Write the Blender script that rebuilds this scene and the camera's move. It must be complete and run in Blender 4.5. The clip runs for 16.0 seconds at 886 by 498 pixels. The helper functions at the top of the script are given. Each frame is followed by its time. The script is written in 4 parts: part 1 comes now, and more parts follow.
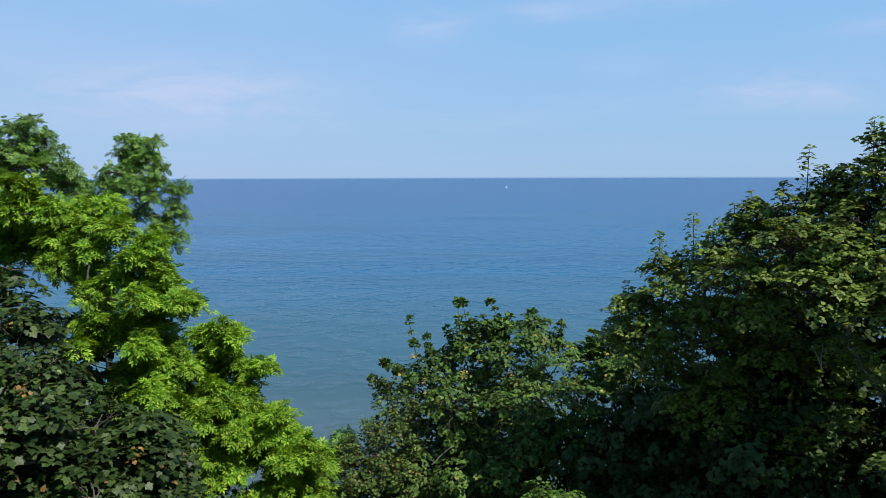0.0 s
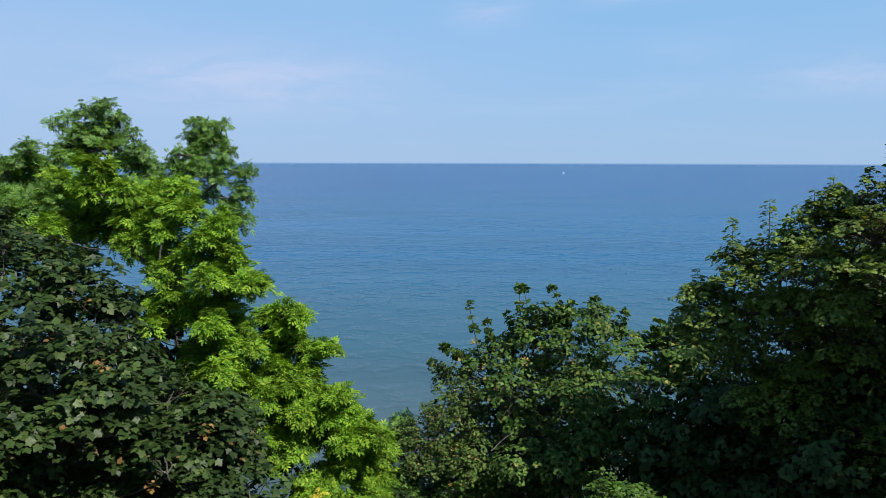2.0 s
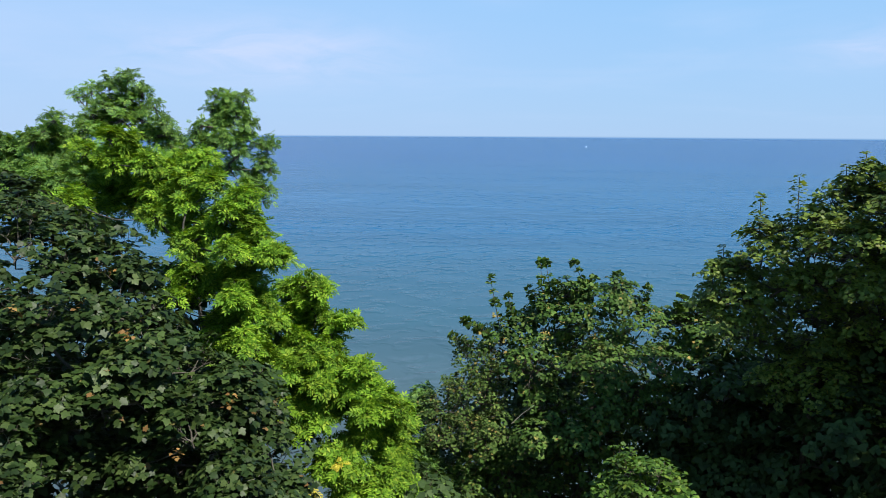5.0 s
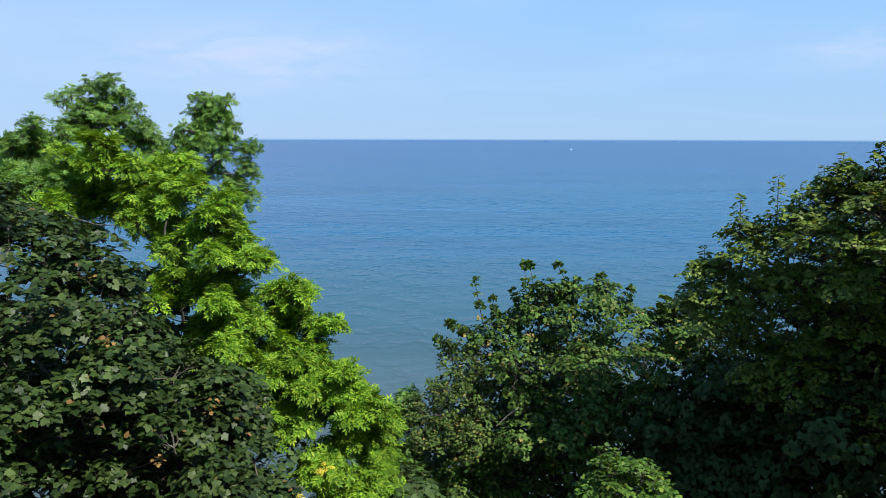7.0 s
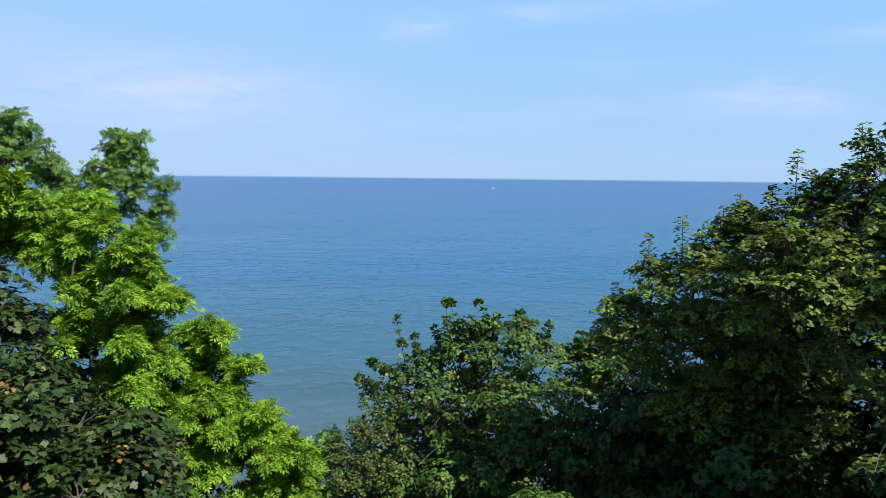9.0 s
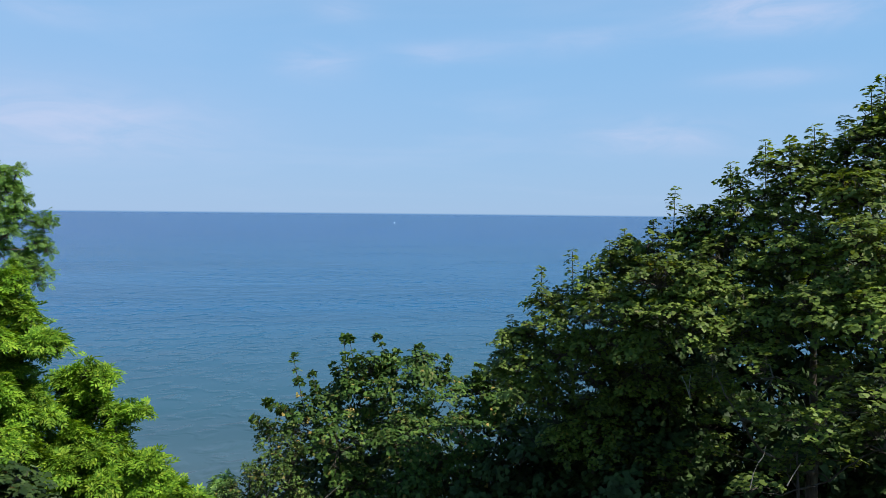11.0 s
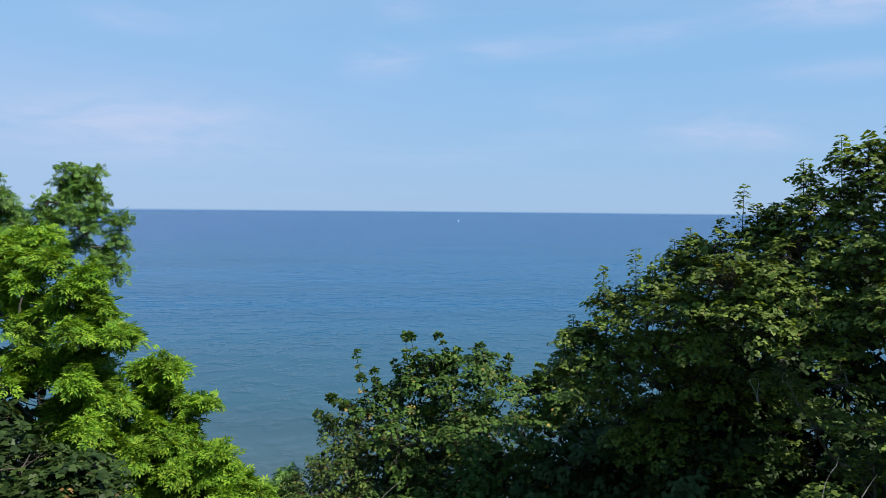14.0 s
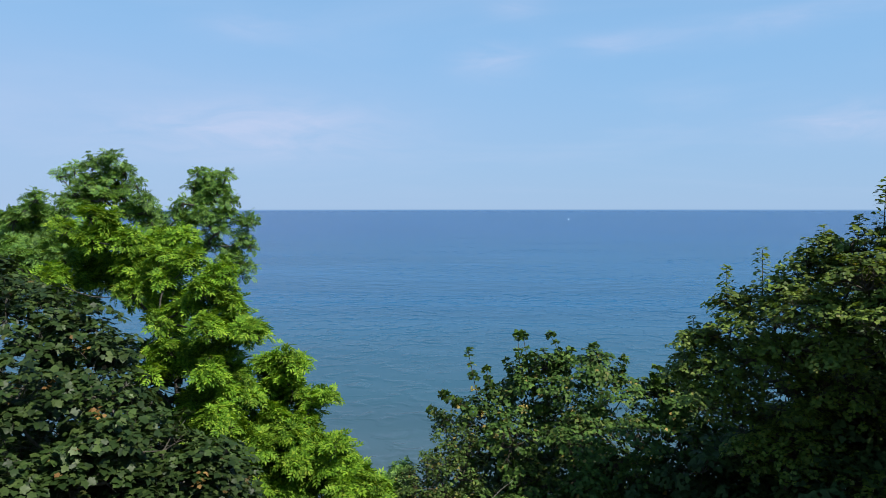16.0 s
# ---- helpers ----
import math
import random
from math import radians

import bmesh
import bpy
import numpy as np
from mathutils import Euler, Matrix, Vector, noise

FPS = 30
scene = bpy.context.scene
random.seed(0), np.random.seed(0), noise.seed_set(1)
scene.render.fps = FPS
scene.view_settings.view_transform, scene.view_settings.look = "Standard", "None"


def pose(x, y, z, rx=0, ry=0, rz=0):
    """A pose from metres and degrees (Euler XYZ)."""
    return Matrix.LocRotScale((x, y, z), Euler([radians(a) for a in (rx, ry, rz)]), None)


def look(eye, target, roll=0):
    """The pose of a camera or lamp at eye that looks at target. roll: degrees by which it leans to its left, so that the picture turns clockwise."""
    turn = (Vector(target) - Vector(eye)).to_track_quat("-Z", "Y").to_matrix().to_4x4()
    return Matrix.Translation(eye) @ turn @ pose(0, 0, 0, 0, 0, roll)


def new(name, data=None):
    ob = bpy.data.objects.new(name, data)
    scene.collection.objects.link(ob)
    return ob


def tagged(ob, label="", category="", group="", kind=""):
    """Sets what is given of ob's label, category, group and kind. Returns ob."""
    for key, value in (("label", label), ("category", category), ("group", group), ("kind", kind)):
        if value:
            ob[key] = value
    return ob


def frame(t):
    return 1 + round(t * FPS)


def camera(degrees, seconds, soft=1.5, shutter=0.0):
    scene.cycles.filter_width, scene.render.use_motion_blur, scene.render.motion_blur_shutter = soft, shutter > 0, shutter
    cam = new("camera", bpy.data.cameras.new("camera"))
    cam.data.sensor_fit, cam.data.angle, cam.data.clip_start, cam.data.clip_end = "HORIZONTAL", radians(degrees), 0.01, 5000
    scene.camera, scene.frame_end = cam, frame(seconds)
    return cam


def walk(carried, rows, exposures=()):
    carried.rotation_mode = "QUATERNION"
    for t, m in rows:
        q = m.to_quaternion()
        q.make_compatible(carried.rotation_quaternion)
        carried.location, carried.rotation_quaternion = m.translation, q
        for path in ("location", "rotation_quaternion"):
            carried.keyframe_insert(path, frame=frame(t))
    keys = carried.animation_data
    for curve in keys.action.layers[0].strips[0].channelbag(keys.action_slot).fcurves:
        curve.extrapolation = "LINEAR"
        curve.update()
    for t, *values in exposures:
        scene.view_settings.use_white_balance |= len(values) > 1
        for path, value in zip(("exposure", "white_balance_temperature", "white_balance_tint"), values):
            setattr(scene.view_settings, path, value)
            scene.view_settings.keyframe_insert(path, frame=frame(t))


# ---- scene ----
WALK = [  # seconds, turn, tilt and lean in degrees, and the sway in metres
    (0.0, 0.27, -5.97, 0.18, 0.074, -0.058, 0.015), (0.5, 1.73, -5.57, 0.43, 0.039, -0.03, 0.007), (1.0, 3.28, -5.44, 0.23, -0.013, 0.001, 0.001),
    (1.5, 4.32, -5.77, 0.24, -0.079, 0.038, -0.006), (2.0, 4.7, -7.13, -0.13, -0.141, 0.078, -0.018), (2.5, 4.91, -7.96, -0.39, -0.18, 0.111, -0.029),
    (3.0, 5.66, -8.81, -0.37, -0.193, 0.132, -0.034), (3.5, 6.03, -9.37, -0.26, -0.194, 0.141, -0.035), (4.0, 6.44, -9.1, -0.36, -0.182, 0.148, -0.039),
    (6.5, 5.95, -9.5, 0.1, -0.141, 0.143, -0.039), (7.0, 5.27, -9.0, -0.1, -0.102, 0.132, -0.036), (7.5, 5.06, -8.58, -0.18, -0.058, 0.107, -0.034),
    (8.0, 3.49, -8.15, -0.68, -0.034, 0.069, -0.025), (8.5, 1.56, -6.91, -0.73, -0.031, 0.024, -0.012), (9.0, -0.79, -5.94, -0.62, -0.017, -0.01, -0.004),
    (9.5, -3.05, -5.26, -0.68, 0.011, -0.018, -0.0), (10.0, -4.93, -4.29, -0.46, 0.039, -0.009, -0.0), (10.2, -5.79, -3.95, -0.46, 0.051, -0.021, 0.003),
    (10.7, -7.76, -3.35, -0.54, 0.081, -0.05, 0.01), (11.25, -9.22, -2.9, -0.64, 0.114, -0.082, 0.018), (11.8, -9.69, -2.66, -0.74, 0.147, -0.114, 0.026),
    (12.3, -9.01, -2.66, -0.82, 0.177, -0.143, 0.034), (12.5, -8.44, -2.73, -0.82, 0.189, -0.154, 0.037), (13.0, -6.6, -3.09, -0.73, 0.2, -0.101, 0.03),
    (13.5, -5.07, -3.19, -0.61, 0.195, -0.081, 0.03), (14.0, -3.53, -3.29, -0.53, 0.176, -0.092, 0.034), (14.5, -1.48, -3.33, -0.44, 0.155, -0.111, 0.032),
    (15.0, 0.93, -3.31, -0.22, 0.134, -0.117, 0.032), (15.5, 2.76, -3.39, -0.42, 0.112, -0.115, 0.034), (16.0, 5.17, -3.43, 0.05, 0.086, -0.116, 0.033),
]
EYE = 32.0  # the eye above the sea
cam = camera(63.6, 16.0, soft=0.8)
walk(cam, [(t, pose(x, y, EYE + z, 90 + pitch, roll, yaw)) for t, yaw, pitch, roll, x, y, z in WALK], exposures=[(0.0, 0.58), (2.0, 0.56), (2.5, 0.53), (3.0, 0.58), (3.5, 0.67), (4.0, 0.73), (6.5, 0.79), (8.0, 0.80), (9.0, 0.80), (9.5, 0.68), (10.0, 0.56), (16.0, 0.55)])

# ---- sky and sun ----
SUN_UP, SUN_TURN = 51.0, 125.0  # height, and the turn to the right of straight ahead
SKY = 0.073


def node_tree(owner):
    owner.use_nodes = True
    owner.node_tree.nodes.clear()
    return owner.node_tree


def add(tree, kind, inputs=(), **settings):
    """A node with its settings; inputs maps a socket's name or number to a value or to another node's output."""
    n = tree.nodes.new("ShaderNode" + kind)
    for key, value in settings.items():
        setattr(n, key, value)
    for key, value in dict(inputs).items():
        if isinstance(value, bpy.types.NodeSocket):
            tree.links.new(value, n.inputs[key])
        else:
            n.inputs[key].default_value = value
    return n


def ramp(tree, fac, stops, interpolation="LINEAR"):
    n = add(tree, "ValToRGB", {0: fac})
    n.color_ramp.interpolation = interpolation
    while len(n.color_ramp.elements) < len(stops):
        n.color_ramp.elements.new(0.5)
    for e, (p, c) in zip(n.color_ramp.elements, stops):
        e.position, e.color = p, (*c, 1) if len(c) == 3 else c
    return n.outputs[0]


def grey(v):
    return (v, v, v)


def mixed(tree, fac, a, b, blend="MIX"):
    n = add(tree, "MixRGB", {0: fac, 1: a, 2: b}, blend_type=blend)
    return n.outputs[0]


CLOUDS = [
    (33.4, 14.4, 5.5, 1.4, 0.75),
    (25.1, 5.7, 5.5, 1.2, 0.28),
    (13.2, 12.5, 9.1, 0.9, 0.15),
    (21.0, 13.3, 5.5, 0.6, 0.20),
    (0.7, 15.2, 2.3, 0.9, 0.22),
    (-1.0, 11.3, 2.7, 1.1, 0.20),
    (32.9, 9.7, 4.5, 0.7, 0.25),
    (-18.6, 6.2, 9.1, 2.3, 0.30),
    (-21.6, 5.6, 11.8, 1.9, 0.28),
    (-1.4, 11.1, 3.2, 1.2, 0.16),
    (7.7, 12.2, 2.7, 0.8, 0.20),
    (-19.8, 13.3, 4.1, 1.1, 0.20),
    (24.8, 5.8, 5.0, 1.3, 0.22),
]


def build_sky():
    world = bpy.data.worlds.new("sky")
    scene.world = world
    t = node_tree(world)
    sky = add(t, "TexSky", sky_type="NISHITA", sun_disc=False, sun_elevation=radians(SUN_UP),
              sun_rotation=radians(SUN_TURN), altitude=30.0, air_density=1.0, dust_density=0.1, ozone_density=3.0)
    way = add(t, "TexCoord").outputs["Generated"]
    xyz = add(t, "SeparateXYZ", {0: way})
    up = add(t, "Math", {0: xyz.outputs[2], 1: 0.12}, operation="ADD").outputs[0]
    u = add(t, "Math", {0: xyz.outputs[0], 1: up}, operation="DIVIDE").outputs[0]
    v = add(t, "Math", {0: xyz.outputs[1], 1: up}, operation="DIVIDE").outputs[0]
    flat = add(t, "CombineXYZ", {0: u, 1: v}).outputs[0]
    wisp = add(t, "TexNoise", {"Vector": add(t, "Mapping", {0: flat, "Scale": (0.55, 0.8, 1), "Location": (3.1, 0.4, 0)}).outputs[0],
                               "Scale": 1.0, "Detail": 7.0, "Roughness": 0.55, "Distortion": 0.5}).outputs[0]
    cover = ramp(t, wisp, [(0.46, grey(0)), (0.80, grey(0.22))], "EASE")
    cover = add(t, "Math", {0: cover, 1: ramp(t, xyz.outputs[2], [(0.0, grey(0.25)), (0.10, grey(1.0))])}, operation="MULTIPLY").outputs[0]
    veil = ramp(t, xyz.outputs[2], [(0.0, grey(0.95)), (0.12, grey(0.9)), (0.30, grey(0.75)), (0.8, grey(0.1))])
    blue = mixed(t, 1.0, sky.outputs[0], (0.78, 1.13, 1.27, 1), "MULTIPLY")
    pale = ramp(t, xyz.outputs[2], [(0.0, grey(0.0)), (0.22, grey(1.0))])
    hazy = mixed(t, veil, blue, mixed(t, pale, (3.35, 4.95, 7.35, 1), (2.65, 4.95, 8.0, 1)))
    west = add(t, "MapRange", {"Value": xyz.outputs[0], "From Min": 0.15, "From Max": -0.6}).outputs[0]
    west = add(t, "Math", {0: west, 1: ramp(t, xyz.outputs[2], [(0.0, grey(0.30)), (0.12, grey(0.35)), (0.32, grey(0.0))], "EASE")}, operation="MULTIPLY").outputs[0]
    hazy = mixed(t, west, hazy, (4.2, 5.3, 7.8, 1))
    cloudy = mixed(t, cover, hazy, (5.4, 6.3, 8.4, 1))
    # the thin clouds over the sea: turn and height, half width and half height in degrees, and thickness
    turn = add(t, "Math", {0: xyz.outputs[0], 1: xyz.outputs[1]}, operation="ARCTAN2").outputs[0]
    rise = add(t, "Math", {0: xyz.outputs[2]}, operation="ARCSINE").outputs[0]
    fray = add(t, "TexNoise", {"Vector": add(t, "Mapping", {0: way, "Scale": (9, 9, 34)}).outputs[0], "Scale": 1.0, "Detail": 6.0, "Roughness": 0.6, "Distortion": 0.8}).outputs[0]
    fray = ramp(t, fray, [(0.30, grey(0.15)), (0.66, grey(1.0))])
    for a, e, w, h, thick in CLOUDS:
        dx = add(t, "Math", {0: add(t, "Math", {0: turn, 1: radians(a)}, operation="SUBTRACT").outputs[0], 1: radians(w)}, operation="DIVIDE").outputs[0]
        dz = add(t, "Math", {0: add(t, "Math", {0: rise, 1: radians(e)}, operation="SUBTRACT").outputs[0], 1: radians(h)}, operation="DIVIDE").outputs[0]
        far2 = add(t, "Math", {0: dx, 1: dx, 2: add(t, "Math", {0: dz, 1: dz}, operation="MULTIPLY").outputs[0]}, operation="MULTIPLY_ADD").outputs[0]
        body = add(t, "Math", {0: math.exp(-1.0), 1: far2}, operation="POWER").outputs[0]
        body = add(t, "Math", {0: add(t, "Math", {0: body, 1: fray}, operation="MULTIPLY").outputs[0], 1: thick}, operation="MULTIPLY").outputs[0]
        cloudy = mixed(t, body, cloudy, (6.4, 6.6, 8.5, 1))
    # the far sea beyond the water's edge fades into the haze
    offing = add(t, "MapRange", {"Value": xyz.outputs[2], "From Min": -0.0070, "From Max": -0.0034}, interpolation_type="SMOOTHSTEP").outputs[0]
    cloudy = mixed(t, offing, (0.95, 2.45, 5.1, 1), cloudy)
    bg = add(t, "Background", {0: cloudy, 1: SKY})
    t.links.new(bg.outputs[0], add(t, "OutputWorld").inputs[0])


build_sky()
sun = new("sun", bpy.data.lights.new("sun", "SUN"))
sun.data.energy, sun.data.angle, sun.data.color = 4.8, radians(0.53), (1.0, 0.95, 0.86)
far = Vector((math.sin(radians(SUN_TURN)) * math.cos(radians(SUN_UP)), math.cos(radians(SUN_TURN)) * math.cos(radians(SUN_UP)), math.sin(radians(SUN_UP))))
sun.matrix_world = look(far * 60 + Vector((0, 0, EYE)), (0, 0, EYE))


# ---- materials ----
def finish(t, shader):
    t.links.new(shader, add(t, "OutputMaterial").inputs[0])


def any_random(t):
    """A number of its own for each leaf, whether it is joined with others or an object by itself."""
    a = add(t, "NewGeometry").outputs["Random Per Island"]
    b = add(t, "ObjectInfo").outputs["Random"]
    s = add(t, "Math", {0: a, 1: b}, operation="ADD").outputs[0]
    return add(t, "Math", {0: s}, operation="FRACT").outputs[0]


def leaf_material(name, stops, rough, glow, gloss):
    m = bpy.data.materials.new(name)
    t = node_tree(m)
    where = add(t, "NewGeometry").outputs["Position"]
    patch = add(t, "TexNoise", {"Vector": where, "Scale": 1.3, "Detail": 2.0}).outputs[0]
    fine = add(t, "TexNoise", {"Vector": where, "Scale": 55.0, "Detail": 3.0}).outputs[0]
    pick = any_random(t)
    colour = ramp(t, pick, stops)
    tone = ramp(t, patch, [(0.35, grey(0.72)), (0.65, grey(1.25))])
    speck = ramp(t, fine, [(0.3, grey(0.8)), (0.7, grey(1.15))])
    colour = mixed(t, 1.0, mixed(t, 1.0, colour, tone, "MULTIPLY"), speck, "MULTIPLY")
    bump = add(t, "Bump", {"Height": fine, "Strength": 0.35, "Distance": 0.004}).outputs[0]
    face = add(t, "BsdfPrincipled", {"Base Color": colour, "Roughness": rough, "Specular IOR Level": gloss, "Normal": bump})
    warm = mixed(t, 1.0, colour, (1.35, 1.25, 0.45, 1), "MULTIPLY")
    back = add(t, "BsdfTranslucent", {0: warm})
    finish(t, add(t, "MixShader", {0: glow, 1: face.outputs[0], 2: back.outputs[0]}).outputs[0])
    return m


def bark_material(name, dark, light):
    m = bpy.data.materials.new(name)
    t = node_tree(m)
    where = add(t, "TexCoord").outputs["Object"]
    grain = add(t, "TexNoise", {"Vector": add(t, "Mapping", {0: where, "Scale": (30, 30, 6)}).outputs[0], "Scale": 1.0, "Detail": 6.0}).outputs[0]
    lichen = add(t, "TexNoise", {"Vector": where, "Scale": 4.0, "Detail": 4.0}).outputs[0]
    colour = ramp(t, grain, [(0.3, dark), (0.7, light)])
    colour = mixed(t, ramp(t, lichen, [(0.55, grey(0)), (0.7, grey(0.45))]), colour, (0.20, 0.21, 0.16, 1))
    bump = add(t, "Bump", {"Height": grain, "Strength": 0.7, "Distance": 0.01}).outputs[0]
    finish(t, add(t, "BsdfPrincipled", {"Base Color": colour, "Roughness": 0.85, "Normal": bump}).outputs[0])
    return m


def ground_material():
    m = bpy.data.materials.new("slope_soil_and_sand")
    t = node_tree(m)
    where = add(t, "NewGeometry").outputs["Position"]
    litter = add(t, "TexNoise", {"Vector": where, "Scale": 6.0, "Detail": 8.0, "Roughness": 0.7}).outputs[0]
    patches = add(t, "TexNoise", {"Vector": where, "Scale": 0.35, "Detail": 3.0}).outputs[0]
    soil = ramp(t, litter, [(0.3, (0.025, 0.022, 0.012)), (0.55, (0.055, 0.05, 0.025)), (0.75, (0.11, 0.085, 0.045))])
    soil = mixed(t, ramp(t, patches, [(0.4, grey(0)), (0.6, grey(0.7))]), soil, (0.035, 0.06, 0.018, 1))
    sand = ramp(t, litter, [(0.3, (0.45, 0.40, 0.31)), (0.7, (0.62, 0.57, 0.47))])
    height = add(t, "SeparateXYZ", {0: where}).outputs[2]
    low = add(t, "MapRange", {"Value": height, "From Min": 1.6, "From Max": 2.6, "To Min": 1.0, "To Max": 0.0}).outputs[0]
    bump = add(t, "Bump", {"Height": litter, "Strength": 0.8, "Distance": 0.05}).outputs[0]
    finish(t, add(t, "BsdfPrincipled", {"Base Color": mixed(t, low, soil, sand), "Roughness": 0.95, "Normal": bump}).outputs[0])
    return m


def water_material():
    m = bpy.data.materials.new("sea_water")
    t = node_tree(m)
    where = add(t, "NewGeometry").outputs["Position"]
    xyz = add(t, "SeparateXYZ", {0: where})
    shore = add(t, "MapRange", {"Value": xyz.outputs[1], "From Min": 70.0, "From Max": 900.0}).outputs[0]
    body = ramp(t, shore, [(0.0, (0.052, 0.080, 0.090)), (0.06, (0.027, 0.080, 0.115)), (0.20, (0.004, 0.070, 0.156)), (1.0, (0.001, 0.052, 0.160))])
    drift = add(t, "TexNoise", {"Vector": add(t, "Mapping", {0: where, "Scale": (0.004, 0.02, 1)}).outputs[0], "Scale": 1.0, "Detail": 4.0}).outputs[0]
    body = mixed(t, 1.0, body, ramp(t, drift, [(0.35, grey(0.88)), (0.65, grey(1.1))]), "MULTIPLY")
    swell = add(t, "TexNoise", {"Vector": add(t, "Mapping", {0: where, "Scale": (0.05, 0.075, 1), "Rotation": (0, 0, 0.12)}).outputs[0], "Scale": 1.0, "Detail": 1.5, "Roughness": 0.5}).outputs[0]
    chop = add(t, "TexNoise", {"Vector": add(t, "Mapping", {0: where, "Scale": (0.20, 0.23, 1), "Rotation": (0, 0, -0.10)}).outputs[0], "Scale": 1.0, "Detail": 2.0, "Distortion": 0.4}).outputs[0]
    chop = ramp(t, chop, [(0.46, grey(0.0)), (0.80, grey(1.0))], "EASE")
    calm = ramp(t, add(t, "TexNoise", {"Vector": add(t, "Mapping", {0: where, "Scale": (0.006, 0.016, 1), "Rotation": (0, 0, 0.2)}).outputs[0], "Scale": 1.0, "Detail": 4.0}).outputs[0], [(0.36, grey(0.14)), (0.66, grey(0.60))])
    open_sea = add(t, "MapRange", {"Value": xyz.outputs[1], "From Min": 150.0, "From Max": 2200.0}).outputs[0]
    windy = ramp(t, open_sea, [(0.0, grey(0.40)), (0.25, grey(0.66)), (1.0, grey(1.0))])
    b1 = add(t, "Bump", {"Height": swell, "Strength": windy, "Distance": 1.2}).outputs[0]
    b2 = add(t, "Bump", {"Height": chop, "Strength": calm, "Distance": 0.8, "Normal": b1}).outputs[0]
    finish(t, add(t, "BsdfPrincipled", {"Base Color": body, "Roughness": 0.25, "IOR": 1.33, "Specular IOR Level": 0.18, "Normal": b2}).outputs[0])
    return m


def plain(name, colour, rough=0.5):
    m = bpy.data.materials.new(name)
    t = node_tree(m)
    wear = add(t, "TexNoise", {"Scale": 3.0, "Detail": 4.0}).outputs[0]
    tone = ramp(t, wear, [(0.3, grey(0.85)), (0.7, grey(1.0))])
    finish(t, add(t, "BsdfPrincipled", {"Base Color": mixed(t, 1.0, (*colour, 1), tone, "MULTIPLY"), "Roughness": rough}).outputs[0])
    return m


LEAF_SYCAMORE = leaf_material("sycamore_leaf", [(0.0, (0.013, 0.028, 0.007)), (0.45, (0.024, 0.046, 0.011)), (0.85, (0.046, 0.075, 0.019)), (0.985, (0.064, 0.094, 0.026)), (0.995, (0.16, 0.09, 0.035))], 0.46, 0.16, 0.20)
LEAF_MAPLE = leaf_material("maple_leaf", [(0.0, (0.055, 0.093, 0.017)), (0.5, (0.124, 0.186, 0.035)), (0.9, (0.205, 0.272, 0.055)), (0.985, (0.20, 0.25, 0.07)), (1.0, (0.28, 0.22, 0.05))], 0.5, 0.38, 0.2)
LEAF_CENTRE = leaf_material("mixed_maple_leaf", [(0.0, (0.028, 0.062, 0.013)), (0.5, (0.056, 0.112, 0.022)), (0.85, (0.098, 0.170, 0.034)), (0.965, (0.125, 0.16, 0.04)), (1.0, (0.34, 0.24, 0.07))], 0.55, 0.20, 0.14)
LEAF_ASH = leaf_material("ash_leaf", [(0.0, (0.060, 0.142, 0.013)), (0.5, (0.134, 0.262, 0.022)), (0.9, (0.218, 0.350, 0.032)), (1.0, (0.28, 0.38, 0.042))], 0.55, 0.36, 0.12)
LEAF_ASH_FAR = leaf_material("far_ash_leaf", [(0.0, (0.066, 0.150, 0.034)), (0.5, (0.120, 0.240, 0.052)), (1.0, (0.205, 0.335, 0.066))], 0.5, 0.36, 0.25)
LEAF_LACY = leaf_material("olive_shrub_leaf", [(0.0, (0.034, 0.064, 0.015)), (0.5, (0.066, 0.114, 0.026)), (0.88, (0.112, 0.168, 0.040)), (1.0, (0.24, 0.18, 0.06))], 0.6, 0.2, 0.10)
LEAF_BUSH = leaf_material("bush_maple_leaf", [(0.0, (0.034, 0.080, 0.012)), (0.5, (0.066, 0.136, 0.021)), (0.9, (0.108, 0.192, 0.032)), (1.0, (0.15, 0.21, 0.03))], 0.5, 0.3, 0.15)
# maple leaf darkened to put the shade of the lower wood into its colour
LEAF_SHADE = leaf_material("shade_toned_maple_leaf", [(0.0, (0.021, 0.044, 0.012)), (0.5, (0.036, 0.068, 0.018)), (1.0, (0.056, 0.096, 0.026))], 0.6, 0.12, 0.2)
BARK_GREY = bark_material("grey_bark", (0.028, 0.024, 0.019), (0.095, 0.085, 0.068))
BARK_BROWN = bark_material("brown_bark", (0.022, 0.016, 0.011), (0.075, 0.055, 0.038))
GROUND = ground_material()
WATER = water_material()
KEYS_TAN = leaf_material("tan_keys", [(0.0, (0.12, 0.065, 0.02)), (0.5, (0.21, 0.12, 0.035)), (1.0, (0.30, 0.19, 0.06))], 0.6, 0.2, 0.2)
KEYS_YELLOW = leaf_material("yellow_leaf", [(0.0, (0.26, 0.24, 0.02)), (0.5, (0.38, 0.34, 0.03)), (1.0, (0.50, 0.42, 0.05))], 0.6, 0.25, 0.2)
KEYS_PALE = leaf_material("pale_keys", [(0.0, (0.16, 0.15, 0.03)), (0.5, (0.34, 0.26, 0.07)), (1.0, (0.50, 0.36, 0.12))], 0.6, 0.25, 0.2)
BARE = bark_material("pale_bare_wood", (0.12, 0.11, 0.09), (0.28, 0.26, 0.22))
HULL = plain("white_hull", (0.75, 0.75, 0.73))
SAIL = plain("white_sailcloth", (0.8, 0.8, 0.78), 0.8)
SPAR = plain("grey_spar", (0.35, 0.35, 0.36), 0.4)


